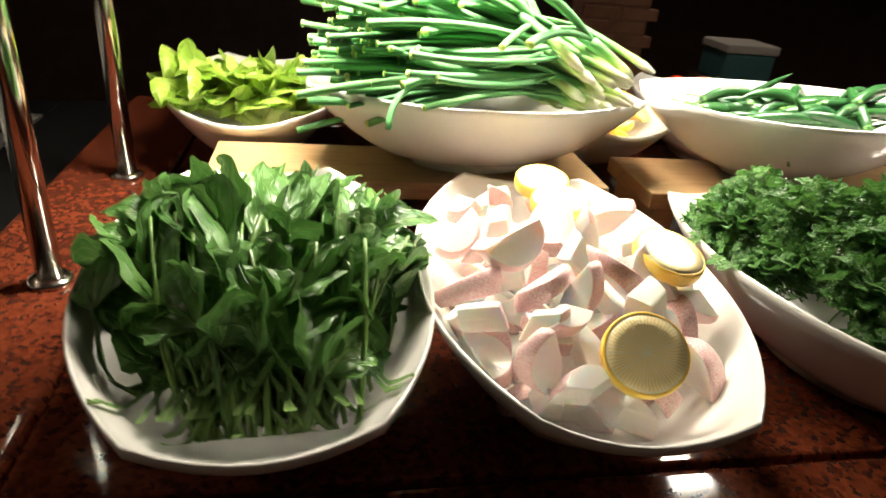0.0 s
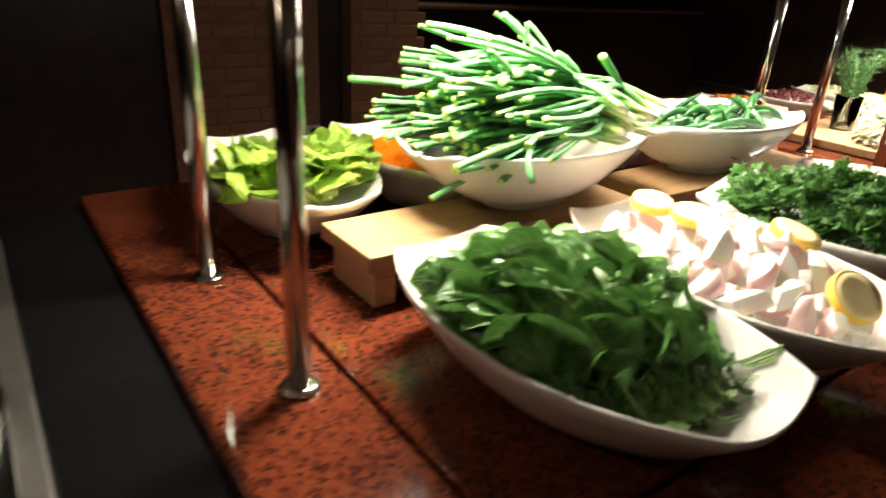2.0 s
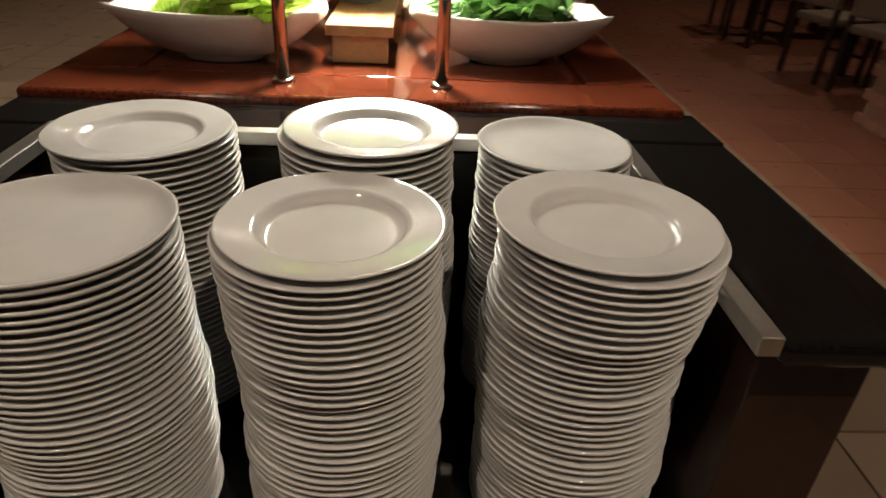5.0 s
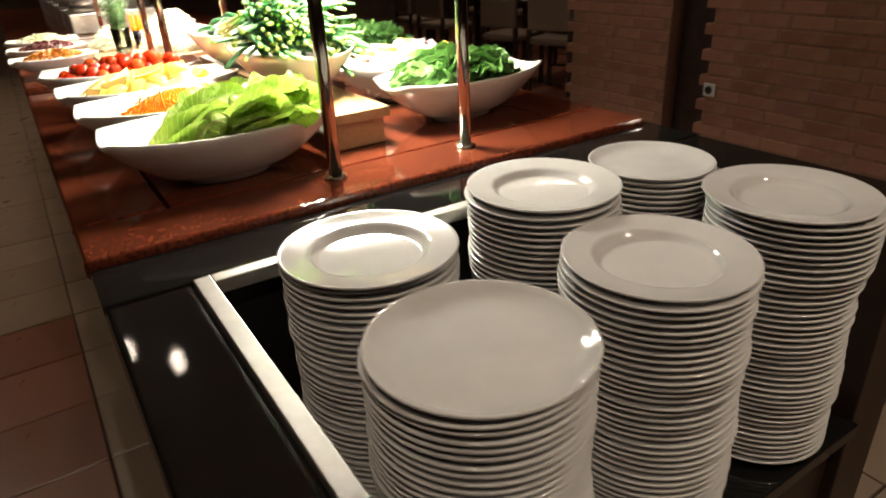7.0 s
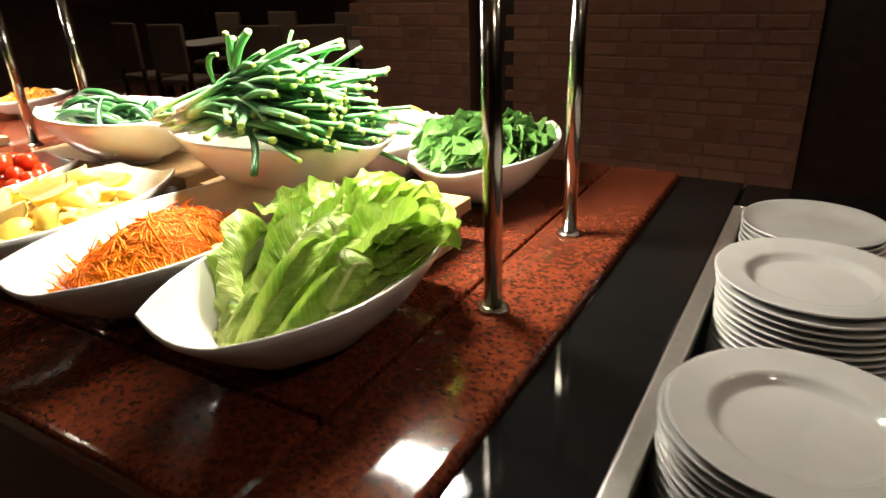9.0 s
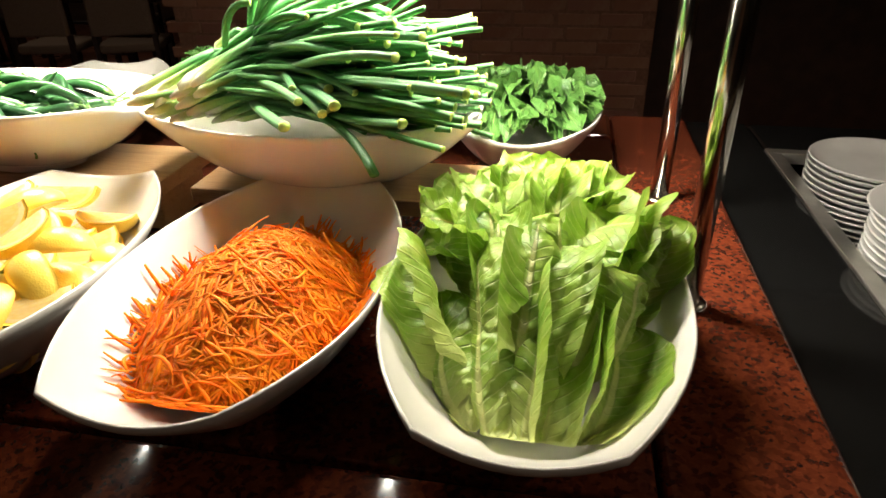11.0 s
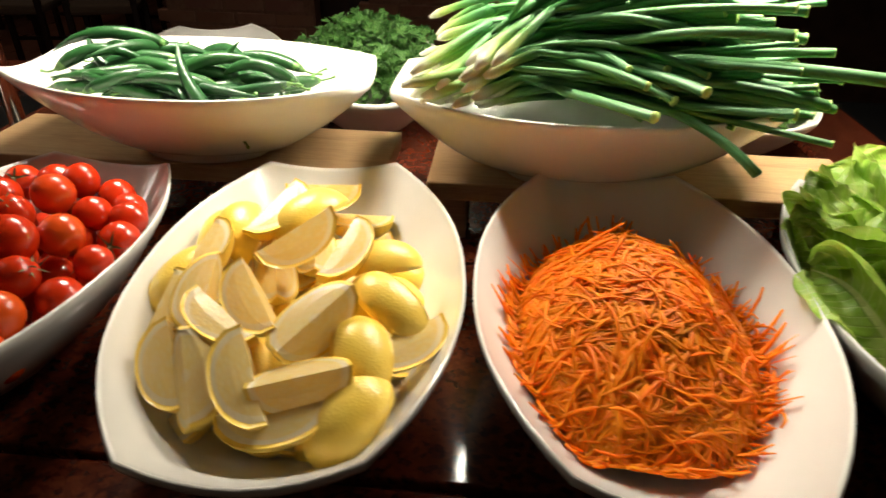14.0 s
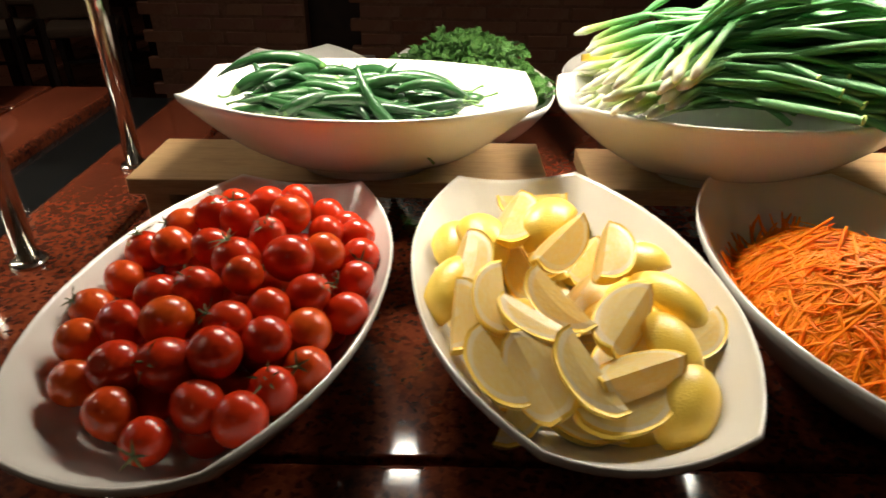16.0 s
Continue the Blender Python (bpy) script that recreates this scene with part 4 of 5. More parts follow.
def lemon_slice(at, toward, radius=0.031):
    z = Vector(toward).normalized()
    m = Matrix.Translation(at) @ z.to_track_quat("Z", "Y").to_matrix().to_4x4() @ Matrix.Diagonal((radius / 0.031, radius / 0.031, 1, 1))
    ob = thing("lemon_slice", m, "thick round lemon slice on the radish heap", "lemon slice", "lemon slices")
    put("rind", lathe("rind", [(0.0288, -0.007), (0.0305, -0.0072), (0.0312, -0.004), (0.0314, 0.0), (0.0310, 0.004), (0.0300, 0.0062), (0.0286, 0.006)], LEMON_RIND, 36), None, ob, "yellow rind ring")
    put("flesh", lathe("flesh", [(0.0, 0.0058), (0.010, 0.0058), (0.020, 0.0060), (0.0288, 0.0059), (0.0288, -0.0068), (0.0, -0.0068)], SLICE_FACE, 36), None, ob, "juicy segmented pulp")


for at, toward, radius in SLICES:
    lemon_slice(at, toward, radius)


# --- grated carrot
def mound_z(x, y, rx, ry, h, cx=0.0, cy=0.0):
    q = ((x - cx) / rx) ** 2 + ((y - cy) / ry) ** 2
    return h * max(0.0, 1 - q) ** 0.75


def heap_z(x, y, rx, ry, height, cx, cy):
    fz = DISH.floor_z(x, y)[0]
    return max(0.018 + fz * 0.55 + mound_z(x, y, rx * 1.04, ry * 1.04, height, cx, cy), fz + 0.002)


def shreds(name, dish_key, count, rx, ry, height, cx, cy, mat, label, category, seed, length=(0.018, 0.050), thick=0.00135):
    """Curly strands lying one over another on a heap, a few of them standing off it."""
    rnd = random.Random(seed)
    pieces = []
    for i in range(count):
        a, q = rnd.uniform(0, 6.283), math.sqrt(rnd.random()) * rnd.uniform(0.90, 1.07)
        x, y = cx + rx * q * math.cos(a), cy + ry * q * math.sin(a)
        ln, w, bend = rnd.uniform(*length), rnd.uniform(0, 6.283), rnd.gauss(0, 0.9)
        lift, loose = rnd.uniform(0.0, 0.0065), rnd.random() < 0.04
        tilt = rnd.gauss(0, 0.22) if loose else rnd.gauss(0, 0.05)
        path, ways = [], 7
        px, py = x - math.cos(w) * ln / 2, y - math.sin(w) * ln / 2
        for k in range(ways):
            t = k / (ways - 1) - 0.5
            path.append((px, py, heap_z(px, py, rx, ry, height, cx, cy) + lift + abs(tilt) * ln * 0.5 + tilt * ln * t))
            step = w + bend * t
            px, py = px + math.cos(step) * ln / (ways - 1), py + math.sin(step) * ln / (ways - 1)
        if any(DISH.floor_z(path[k][0], path[k][1])[1] > 0.90 for k in (0, -1)):
            continue
        t = thick * rnd.uniform(0.75, 1.3)
        pieces.append(tube_arrays(path, [t * 0.6, t, t, t, t, t, t * 0.55], 4, rnd.uniform(0.3, 0.65)))
    v, f, u = join_arrays(pieces)
    ob = put(name, mesh_of(name, v, f, mat, smooth=True), PLACES[dish_key])
    tagged(ob, label, category, kind="stuff")
    return ob


def mound_core(name, dish_key, rx, ry, height, cx, cy, mat, label, category, drop=0.002):
    """The packed inside of a heap."""
    verts, faces = [], []
    nr, na = 10, 36
    for i in range(nr + 1):
        q = i / nr
        for k in range(na):
            a = 6.283 * k / na
            x, y = cx + rx * q * math.cos(a), cy + ry * q * math.sin(a)
            z = 0.018 + DISH.floor_z(x, y)[0] * 0.55 + mound_z(x, y, rx * 1.04, ry * 1.04, height, cx, cy) - drop
            verts.append((x, y, max(z, DISH.floor_z(x, y)[0] - 0.003)))
    for i in range(nr):
        for k in range(na):
            k2 = (k + 1) % na
            faces.append((i * na + k, i * na + k2, (i + 1) * na + k2, (i + 1) * na + k))
    ob = put(name, mesh_of(name, verts, faces, mat), PLACES[dish_key])
    return tagged(ob, label, category, kind="stuff")


mound_core("carrot_heap", "carrot", 0.088, 0.142, 0.097, 0.0, 0.005, CARROT, "packed inside of a grated carrot heap", "grated carrot")
shreds("grated_carrot", "carrot", 6200, 0.100, 0.158, 0.097, 0.0, 0.005, CARROT, "heap of finely grated bright orange carrot", "grated carrot", 5, (0.018, 0.056), 0.0018)


# --- romaine lettuce
def leaf_ob(name, path, normal, width, mat, m, seed, cup, ruffle, nu, waves, parent=None, thickness=0.0):
    v, f, u = blade_arrays(path, normal, width, cup, ruffle, nu, seed, waves, blister=0.0068 if nu > 8 else 0.0)
    v = DISH.keep_above(v)
    return put(name, mesh_of(name, v, f, mat, u), m, parent)


def romaine_width(w):
    return lambda v: w * (0.46 + 0.54 * math.sin(min(1.0, v * 1.08) ** 0.85 * 1.45)) * math.sqrt(1 - 0.98 * max(0.0, (v - 0.80) / 0.20) ** 2.2)


rnd = random.Random(77)
# rows of leaves from the near end to the far one: count, where they stand, where their tips come to, and how high
ROMAINE_ROWS = [(5, 0.168, 0.040, 0.030, 0.132, 0.085), (6, 0.120, 0.055, -0.030, 0.160, 0.105), (6, 0.050, 0.065, -0.090, 0.168, 0.110), (6, -0.03, 0.070, -0.160, 0.146, 0.108)]
for row, (count, y0, z0, y1, z1, fan) in enumerate(ROMAINE_ROWS):
    for i in range(count):
        spread = -0.95 + 1.9 * i / (count - 1) + rnd.uniform(-0.10, 0.10)
        base = np.array([spread * 0.050 + rnd.gauss(0, 0.006), y0 - 0.03 * abs(spread) + rnd.gauss(0, 0.008), z0])
        tip = np.array([spread * fan + rnd.gauss(0, 0.010), y1 + rnd.gauss(0, 0.018), z1 - 0.030 * abs(spread) + rnd.gauss(0, 0.008)])
        mid = (base + tip) / 2 + np.array([spread * 0.03, 0.030 if row < 2 else 0.012, 0.004 if row == 0 else 0.028])
        path = bezier(base, mid, tip, 34)
        curl = rnd.uniform(-0.4, 1.0)
        for k in range(34):
            q = max(0, k / 33 - 0.70) / 0.30
            path[k] += np.array([spread * 0.014, 0.014 * curl - 0.010, -0.020 * curl]) * q * q
        normal = np.array([spread * 0.7, 0.85, 0.5]) + np.array([rnd.gauss(0, 0.45), 0, rnd.gauss(0, 0.2)])
        ob = leaf_ob("romaine_leaf", path, normal, romaine_width(rnd.uniform(0.043, 0.055)), ROMAINE, PLACES["romaine"], 200 + 20 * row + i, rnd.choice((-0.8, 0.5, 0.8, 1.05)), rnd.uniform(0.002, 0.0042), 25, 2.0)
        tagged(ob, "crisp light green romaine leaf with pale rib", "lettuce leaf", "romaine leaves")

# ruffled tops over the far end and the sides
for i in range(24):
    a = -0.4 + 0.17 * i + rnd.uniform(-0.1, 0.1)
    base = np.array([rnd.gauss(0, 0.03), -0.05 + rnd.gauss(0, 0.03), 0.070])
    tip = np.array([-0.128 * math.cos(a), -0.07 - 0.120 * math.sin(a), 0.118 + rnd.uniform(-0.01, 0.050)])
    path = bezier(base, (base + tip) / 2 + (0, 0, 0.050), tip, 26)
    ob = leaf_ob("romaine_leaf", path, (0, 0, 1), romaine_width(rnd.uniform(0.034, 0.052)), ROMAINE, PLACES["romaine"], 300 + i, rnd.choice((-0.3, 0.4)), rnd.uniform(0.004, 0.008), 19, 2.6)
    tagged(ob, "ruffled yellow-green romaine leaf top", "lettuce leaf", "romaine leaves")


# --- arugula
def arugula_width(w, stem):
    def fn(v):
        if v < stem:
            return 0.0016 + 0.0012 * (1 - v / stem)
        q = (v - stem) / (1 - stem)
        lobe = 1 + 0.20 * math.sin(q * 15.0) * (1 - q)
        return 0.0018 + w * (math.sin(min(1, q * 1.04) ** 0.62 * math.pi) ** 0.8) * lobe
    return fn


arugula = thing("arugula_heap", PLACES["arugula"], "heap of fresh dark green arugula leaves with long stems", "arugula")
rnd = random.Random(90)
for i in range(215):
    az = rnd.uniform(-math.pi, math.pi)
    up = rnd.random() ** 0.8
    # tips lie on a dome; the stems gather low at the front
    dome = np.array([0.128 * math.cos(az) * math.sqrt(1 - up * up * 0.9), -0.035 + 0.150 * math.sin(az) * math.sqrt(1 - up * up * 0.9), 0.085 + 0.085 * up])
    base = np.array([rnd.gauss(0, 0.035), 0.118 + rnd.gauss(0, 0.032), 0.052 + rnd.uniform(-0.01, 0.012)])
    if i % 3 == 0:
        base = np.array([dome[0] * 0.4 + rnd.gauss(0, 0.02), dome[1] * 0.4 + rnd.gauss(0, 0.03), 0.085])
    mid = (base + dome) / 2 + np.array([dome[0] * 0.28, 0.01, 0.042 + 0.02 * rnd.random()])
    tip = dome + np.array([math.cos(az), math.sin(az), 0]) * rnd.uniform(0, 0.025) - np.array([0, 0, rnd.uniform(0, 0.03)])
    fz, g = DISH.floor_z(tip[0], tip[1])
    tip[2] = max(tip[2], fz + 0.006)
    path = bezier(base, mid, tip, 20)
    out = np.array([dome[0] + rnd.gauss(0, 0.06), dome[1] + 0.03 + rnd.gauss(0, 0.06), 0.10])
    v, f, u = blade_arrays(path, out, arugula_width(rnd.uniform(0.016, 0.034), rnd.uniform(0.34, 0.62)), rnd.uniform(-0.5, 0.6), rnd.uniform(0.001, 0.0032), 9, 500 + i, 1.8, 0.004)
    put("leaf", mesh_of("leaf", DISH.keep_above(v), f, ARUGULA, u), None, arugula)
for i in range(22):
    # bare stems down the near side of the heap
    x = rnd.uniform(-0.075, 0.075)
    path = bezier((x * 0.65 + rnd.gauss(0, 0.012), 0.148 + rnd.gauss(0, 0.020), 0.058), (x * 1.1, 0.125, 0.118 + rnd.gauss(0, 0.008)), (x * 1.3 + rnd.gauss(0, 0.02), 0.035 + rnd.gauss(0, 0.02), 0.158 + rnd.gauss(0, 0.008)), 12)
    r = rnd.uniform(0.0014, 0.0025)
    v, f, u = tube_arrays(path, [r * 1.2] * 4 + [r] * 4 + [r * 0.8] * 4, 6)
    put("stem", mesh_of("stem", DISH.keep_above(v), f, ARUGULA_STEM, u), None, arugula, "pale green stem")
for i in range(18):
    # long stems that lie over the front rim
    x = rnd.uniform(-0.08, 0.08)
    path = bezier((x, 0.06, 0.085), (x * 1.2, 0.12, 0.075), (x * 1.3 + rnd.gauss(0, 0.012), 0.178, 0.098), 14)
    v, f, u = blade_arrays(path[::-1], (0, 0, 1), arugula_width(0.017, 0.45), 0.2, 0.002, 7, 800 + i, 2.4)
    put("leaf", mesh_of("leaf", DISH.keep_above(v), f, ARUGULA, u), None, arugula)
for i, (tx, ty, tz) in enumerate(((-0.165, -0.03, 0.135), (-0.145, 0.03, 0.130), (0.150, -0.01, 0.128), (0.140, -0.06, 0.135))):
    path = bezier((tx * 0.4, ty * 0.5, 0.11), (tx * 0.75, ty, 0.15), (tx, ty, tz), 14)
    v, f, u = blade_arrays(path, (0, 0, 1), arugula_width(0.020, 0.3), 0.2, 0.002, 7, 850 + i, 2.4)
    put("leaf", mesh_of("leaf", DISH.keep_above(v), f, ARUGULA, u), None, arugula)


# --- parsley
def leaflet(at, direction, normal, size, seed):
    """A small leaf of three toothed lobes."""
    rnd = random.Random(seed)
    d = np.asarray(direction, float)
    d /= np.linalg.norm(d)
    n = np.asarray(normal, float)
    s = np.cross(d, n)
    s /= np.linalg.norm(s) + 1e-9
    n = np.cross(s, d)
    at = np.asarray(at, float)
    shape = [(0, 0), (0.35, 0.25), (0.75, 0.45), (0.62, 0.62), (0.80, 0.85), (0.38, 0.72), (0.30, 1.05), (0.0, 1.25), (-0.30, 1.05), (-0.38, 0.72), (-0.80, 0.85), (-0.62, 0.62), (-0.75, 0.45), (-0.35, 0.25)]
    verts = [at + size * (x * s + y * d + (0.30 * abs(x) - 0.22 * y * y + rnd.gauss(0, 0.05)) * n) for x, y in shape]
    verts.append(at + size * (0.55 * d - 0.06 * n))
    faces = [(k, (k + 1) % 14, 14) for k in range(14)]
    uvs = [(0.5 + 0.5 * x, 0.25 + 0.6 * y) for x, y in shape] + [(0.5, 0.5)]
    return verts, faces, uvs


def sprig(base, direction, length, seed, size=0.010):
    rnd = random.Random(seed)
    d = np.asarray(direction, float)
    d /= np.linalg.norm(d)
    path = bezier(base, base + d * length * 0.55 + np.array([0, 0, 0.01]), base + d * length, 6)
    pieces = [tube_arrays(path, [0.0011, 0.0010, 0.0009, 0.0008, 0.0007, 0.0005], 4)]
    for k in range(9):
        q = 2 + (k % 4)
        p = path[q]
        a = rnd.uniform(0, 6.283)
        out = d * 0.6 + np.array([math.cos(a), math.sin(a), rnd.uniform(-0.1, 0.6)]) * 0.9
        out /= np.linalg.norm(out)
        end = p + out * rnd.uniform(0.006, 0.014)
        pieces.append(tube_arrays([p, (p + end) / 2, end], [0.0006, 0.0005, 0.0005], 3))
        pieces.append(leaflet(end, out, (rnd.gauss(0, 0.75), rnd.gauss(0, 0.75), 1), size * rnd.uniform(0.75, 1.25), seed * 31 + k))
    return pieces


rnd = random.Random(14)
pieces = []
for i in range(360):
    a, q = rnd.uniform(0, 6.283), math.sqrt(rnd.random())
    x, y = 0.104 * q * math.cos(a), -0.005 + 0.172 * q * math.sin(a)
    z = 0.052 + 0.092 * max(0, 1 - q * q) ** 0.6 + 0.5 * DISH.floor_z(x, y)[0] + rnd.uniform(-0.025, 0.0)
    d = np.array([math.cos(a) * q + rnd.gauss(0, 0.5), math.sin(a) * q + rnd.gauss(0, 0.5), rnd.uniform(0.3, 1.1)])
    pieces.extend(sprig(np.array([x, y, z]) - d / np.linalg.norm(d) * 0.02, d, rnd.uniform(0.03, 0.062), 1000 + i, rnd.uniform(0.010, 0.0175)))
v, f, u = join_arrays(pieces)
tagged(put("parsley", mesh_of("parsley", DISH.keep_above(v, 0.0015), f, PARSLEY, u, smooth=False), PLACES["parsley"]), "heap of curly fresh green parsley sprigs", "parsley", kind="stuff")


# --- spring onions
def open_tube(path, radii, sides, flat):
    return tube_arrays(path, radii, sides, flat, capped=False)


rnd = random.Random(52)
m_on = pose(0, 0, 0)
for i in range(118):
    y0 = 0.200 + max(-0.115, min(0.115, rnd.gauss(0, 0.075)))
    h = rnd.random() ** 1.35
    bulb = np.array([0.665 + rnd.uniform(-0.055, 0.045), y0, 1.070 + 0.050 * h + 0.010 * rnd.random() + 2.0 * (y0 - 0.2) ** 2])
    fan = rnd.gauss(0, 1.0)
    end_x = 0.325 + rnd.uniform(-0.065, 0.05) + 0.05 * h
    end = np.array([end_x, 0.204 + max(-1.7, min(1.7, fan)) * 0.080, 1.108 + 0.095 * h ** 1.1 + rnd.uniform(-0.01, 0.02) - 0.02 * abs(fan)])
    if i % 3 == 0:
        # tops that stand out of the bundle
        end += np.array([rnd.uniform(-0.03, 0.11), rnd.uniform(-0.09, 0.11), rnd.uniform(0.01, 0.070)])
    knot = bulb + (end - bulb) * 0.26 + np.array([0, (0.204 - y0) * 0.3, 0.012 + 0.02 * h])
    r0 = rnd.uniform(0.0042, 0.0062)
    ob = thing("spring_onion", m_on, "long green spring onion with white bulb in a bundle", "spring onion", "spring onions")
    shank = bezier(bulb, (bulb + knot) / 2 + (0, 0, 0.004), knot, 8)
    v, f, u = tube_arrays(shank, [r0 * 0.5, r0 * 1.25, r0 * 1.12, r0, r0, r0, r0, r0 * 0.96], 8)
    u = [(a, b * 0.24) for a, b in u]
    put("shank", mesh_of("shank", v, f, ONION_GREEN, u), None, ob, "white bulb and pale shank")
    for k in range(rnd.choice((2, 2, 3))):
        off = np.array([rnd.uniform(-0.03, 0.07), rnd.gauss(0, 0.028), rnd.gauss(0, 0.018)])
        e = end + off
        mid = (knot + e) / 2 + np.array([0, rnd.gauss(0, 0.026), 0.014 + rnd.gauss(0, 0.015)])
        leaf = bezier(knot - (e - knot) * 0.03, mid, e, 11)
        r1 = rnd.uniform(0.0046, 0.0078)
        rad = [r0 * 0.55] + [r0 * 0.55 + (r1 - r0 * 0.55) * min(1, q / 4) for q in range(1, 11)]
        v, f, u = open_tube(leaf, rad, 8, rnd.uniform(0.5, 0.85))
        u = [(a, 0.22 + b * 0.78) for a, b in u]
        stem = put("leaf", mesh_of("leaf", v, f, ONION_GREEN, u), None, ob, "hollow green leaf")
        cut = tube_arrays(leaf[-2:] + (leaf[-1] - leaf[-2]) * np.array([[0.93], [0.02]]), [r1 * 0.93, r1 * 0.93], 8, 0.85)
        put("cut_end", mesh_of("cut_end", cut[0], cut[1], ONION_CUT, cut[2]), None, stem, "pale cut end")

# loose tops that stand up or hang out over the rim
for i, (p0, p1, p2, w) in enumerate((((0.44, 0.20, 1.18), (0.40, 0.19, 1.22), (0.372, 0.178, 1.245), 0.0052), ((0.46, 0.22, 1.17), (0.40, 0.24, 1.21), (0.335, 0.25, 1.232), 0.005),
                                     ((0.44, 0.16, 1.18), (0.39, 0.14, 1.22), (0.345, 0.13, 1.24), 0.005), ((0.50, 0.28, 1.115), (0.41, 0.335, 1.125), (0.362, 0.403, 1.083), 0.0062),
                                     ((0.45, 0.11, 1.13), (0.37, 0.08, 1.12), (0.37, 0.045, 1.075), 0.0045),
                                     ((0.45, 0.20, 1.19), (0.47, 0.19, 1.24), (0.455, 0.18, 1.272), 0.004), ((0.40, 0.22, 1.17), (0.33, 0.22, 1.20), (0.27, 0.225, 1.205), 0.005))):
    leaf = bezier(p0, p1, p2, 12)
    v, f, u = tube_arrays(leaf, [w * (0.7 + 0.3 * min(1, q / 3)) for q in range(12)], 8, 0.7)
    u = [(a, 0.5 + 0.5 * b) for a, b in u]
    tagged(put("spring_onion_leaf", mesh_of("spring_onion_leaf", v, f, ONION_GREEN, u)), "loose hollow spring onion leaf", "spring onion leaf", "spring onions")


# --- green chillies
def chilli_meshes(seed):
    rnd = random.Random(seed)
    ln = rnd.uniform(0.10, 0.145)
    bend, twist = rnd.uniform(-0.055, 0.055), rnd.uniform(-0.014, 0.014)
    path = bezier((-ln / 2, 0, 0), (0, bend, twist), (ln / 2, rnd.gauss(0, 0.006), rnd.gauss(0, 0.006)), 14)
    r = rnd.uniform(0.0072, 0.0098)
    rad = [r * 0.55, r * 0.9, r, r * 1.02, r, r * 0.98, r * 0.93, r * 0.87, r * 0.80, r * 0.70, r * 0.58, r * 0.44, r * 0.27, r * 0.06]
    rad = [q * (1 + rnd.gauss(0, 0.035)) for q in rad]
    pod = tube_arrays(path, rad, 12, 0.93)
    cap = tube_arrays(path[:3] + (path[0] - path[1]) * 0.35, [r * 0.35, r * 0.78, r * 0.62], 10)
    d = path[0] - path[1]
    stalk = tube_arrays(bezier(path[0] - d * 0.2, path[0] + d * 1.4, path[0] + d * 2.4 + (0, bend * 0.3, 0.006), 6), [0.0022, 0.0016, 0.0014, 0.0014, 0.0015, 0.0021], 7)
    top = join_arrays([cap, stalk])
    return mesh_of("pod", pod[0], pod[1], CHILLI, pod[2]), mesh_of("stem", top[0], top[1], CHILLI_STEM, top[2])


CHILLIES = [chilli_meshes(i) for i in range(9)]
rnd = random.Random(61)
for i, (x, y, z, r) in enumerate(heap(LONG_DISH, 104, lambda q: q.uniform(0.0085, 0.0100), 0.068, 0.115, 17, 0.150, 7, (0.0, -0.015), 0.5)):
    z = 0.042 + 0.95 * z + 2.2 * x * x + 2.4 * y * y
    turn = Matrix.Rotation(1.57 + rnd.gauss(0, 0.40) + (3.14 if rnd.random() < 0.5 else 0), 4, "Z") @ Matrix.Rotation(rnd.gauss(0, 0.09), 4, "Y") @ Matrix.Rotation(rnd.uniform(0, 6.28), 4, "X")
    if i in (60, 66, 71):
        turn = Matrix.Rotation(rnd.uniform(0, 6.28), 4, "Z") @ Matrix.Rotation(-0.75, 4, "Y")
        z += 0.012
    pod, stem = CHILLIES[i % 9]
    ob = put("green_chilli", pod, PLACES["chilli"] @ Matrix.Translation((x, y, z)) @ turn)
    tagged(ob, "glossy dark green long chilli in a heap", "chilli", "green chillies")
    put("stem", stem, None, ob, "pale green stalk and cap")


# --- sliced red onion and radish
rnd = random.Random(71)
ROUND = lathe("radish_round", [(0.0, -0.003), (0.018, -0.003), (0.0192, -0.0022), (0.0195, 0.0), (0.0192, 0.0022), (0.018, 0.003), (0.0, 0.003)], RADISH_FLESH, 28)
v, f, u = [], [], []
for ring in (0.0075, 0.011, 0.0145, 0.018):
    loop = [(ring * math.cos(6.283 * k / 24), ring * math.sin(6.283 * k / 24), 0.0004 * (k % 3)) for k in range(25)]
    a, b, c = tube_arrays(loop, [0.0016] * 25, 5, 1.6)
    o = len(v)
    v += a
    f += [tuple(q + o for q in w) for w in b]
    u += c
ONION_RINGS = mesh_of("red_onion_slice", v, f, RED_ONION, u)
petal = tube_arrays(bezier((-0.02, 0, 0), (0, 0, 0.016), (0.02, 0, 0), 9), [0.001, 0.003, 0.0042, 0.005, 0.0052, 0.005, 0.0042, 0.003, 0.001], 8, 0.45)
ONION_PETAL = mesh_of("red_onion_slice", petal[0], petal[1], RED_ONION, petal[2])
for i, (x, y, z, r) in enumerate(heap(DISH, 78, lambda q: q.uniform(0.013, 0.017), 0.11, 0.185, 19, 0.150, 10)):
    kind_of = i % 3
    me = (ROUND, ONION_RINGS, ONION_PETAL)[kind_of]
    tilt = Matrix.Rotation(rnd.uniform(0, 6.28), 4, "Z") @ Matrix.Rotation(rnd.gauss(0.3, 0.4), 4, "X")
    m = PLACES["red_onion"] @ Matrix.Translation((x, y, z)) @ tilt
    if kind_of == 0:
        tagged(put("radish_slice", me, m), "round white radish slice among red onion", "radish slice", "radish slices")
    else:
        tagged(put("red_onion_slice", me, m), "purple red onion slice in a heap", "red onion", "red onion slices")

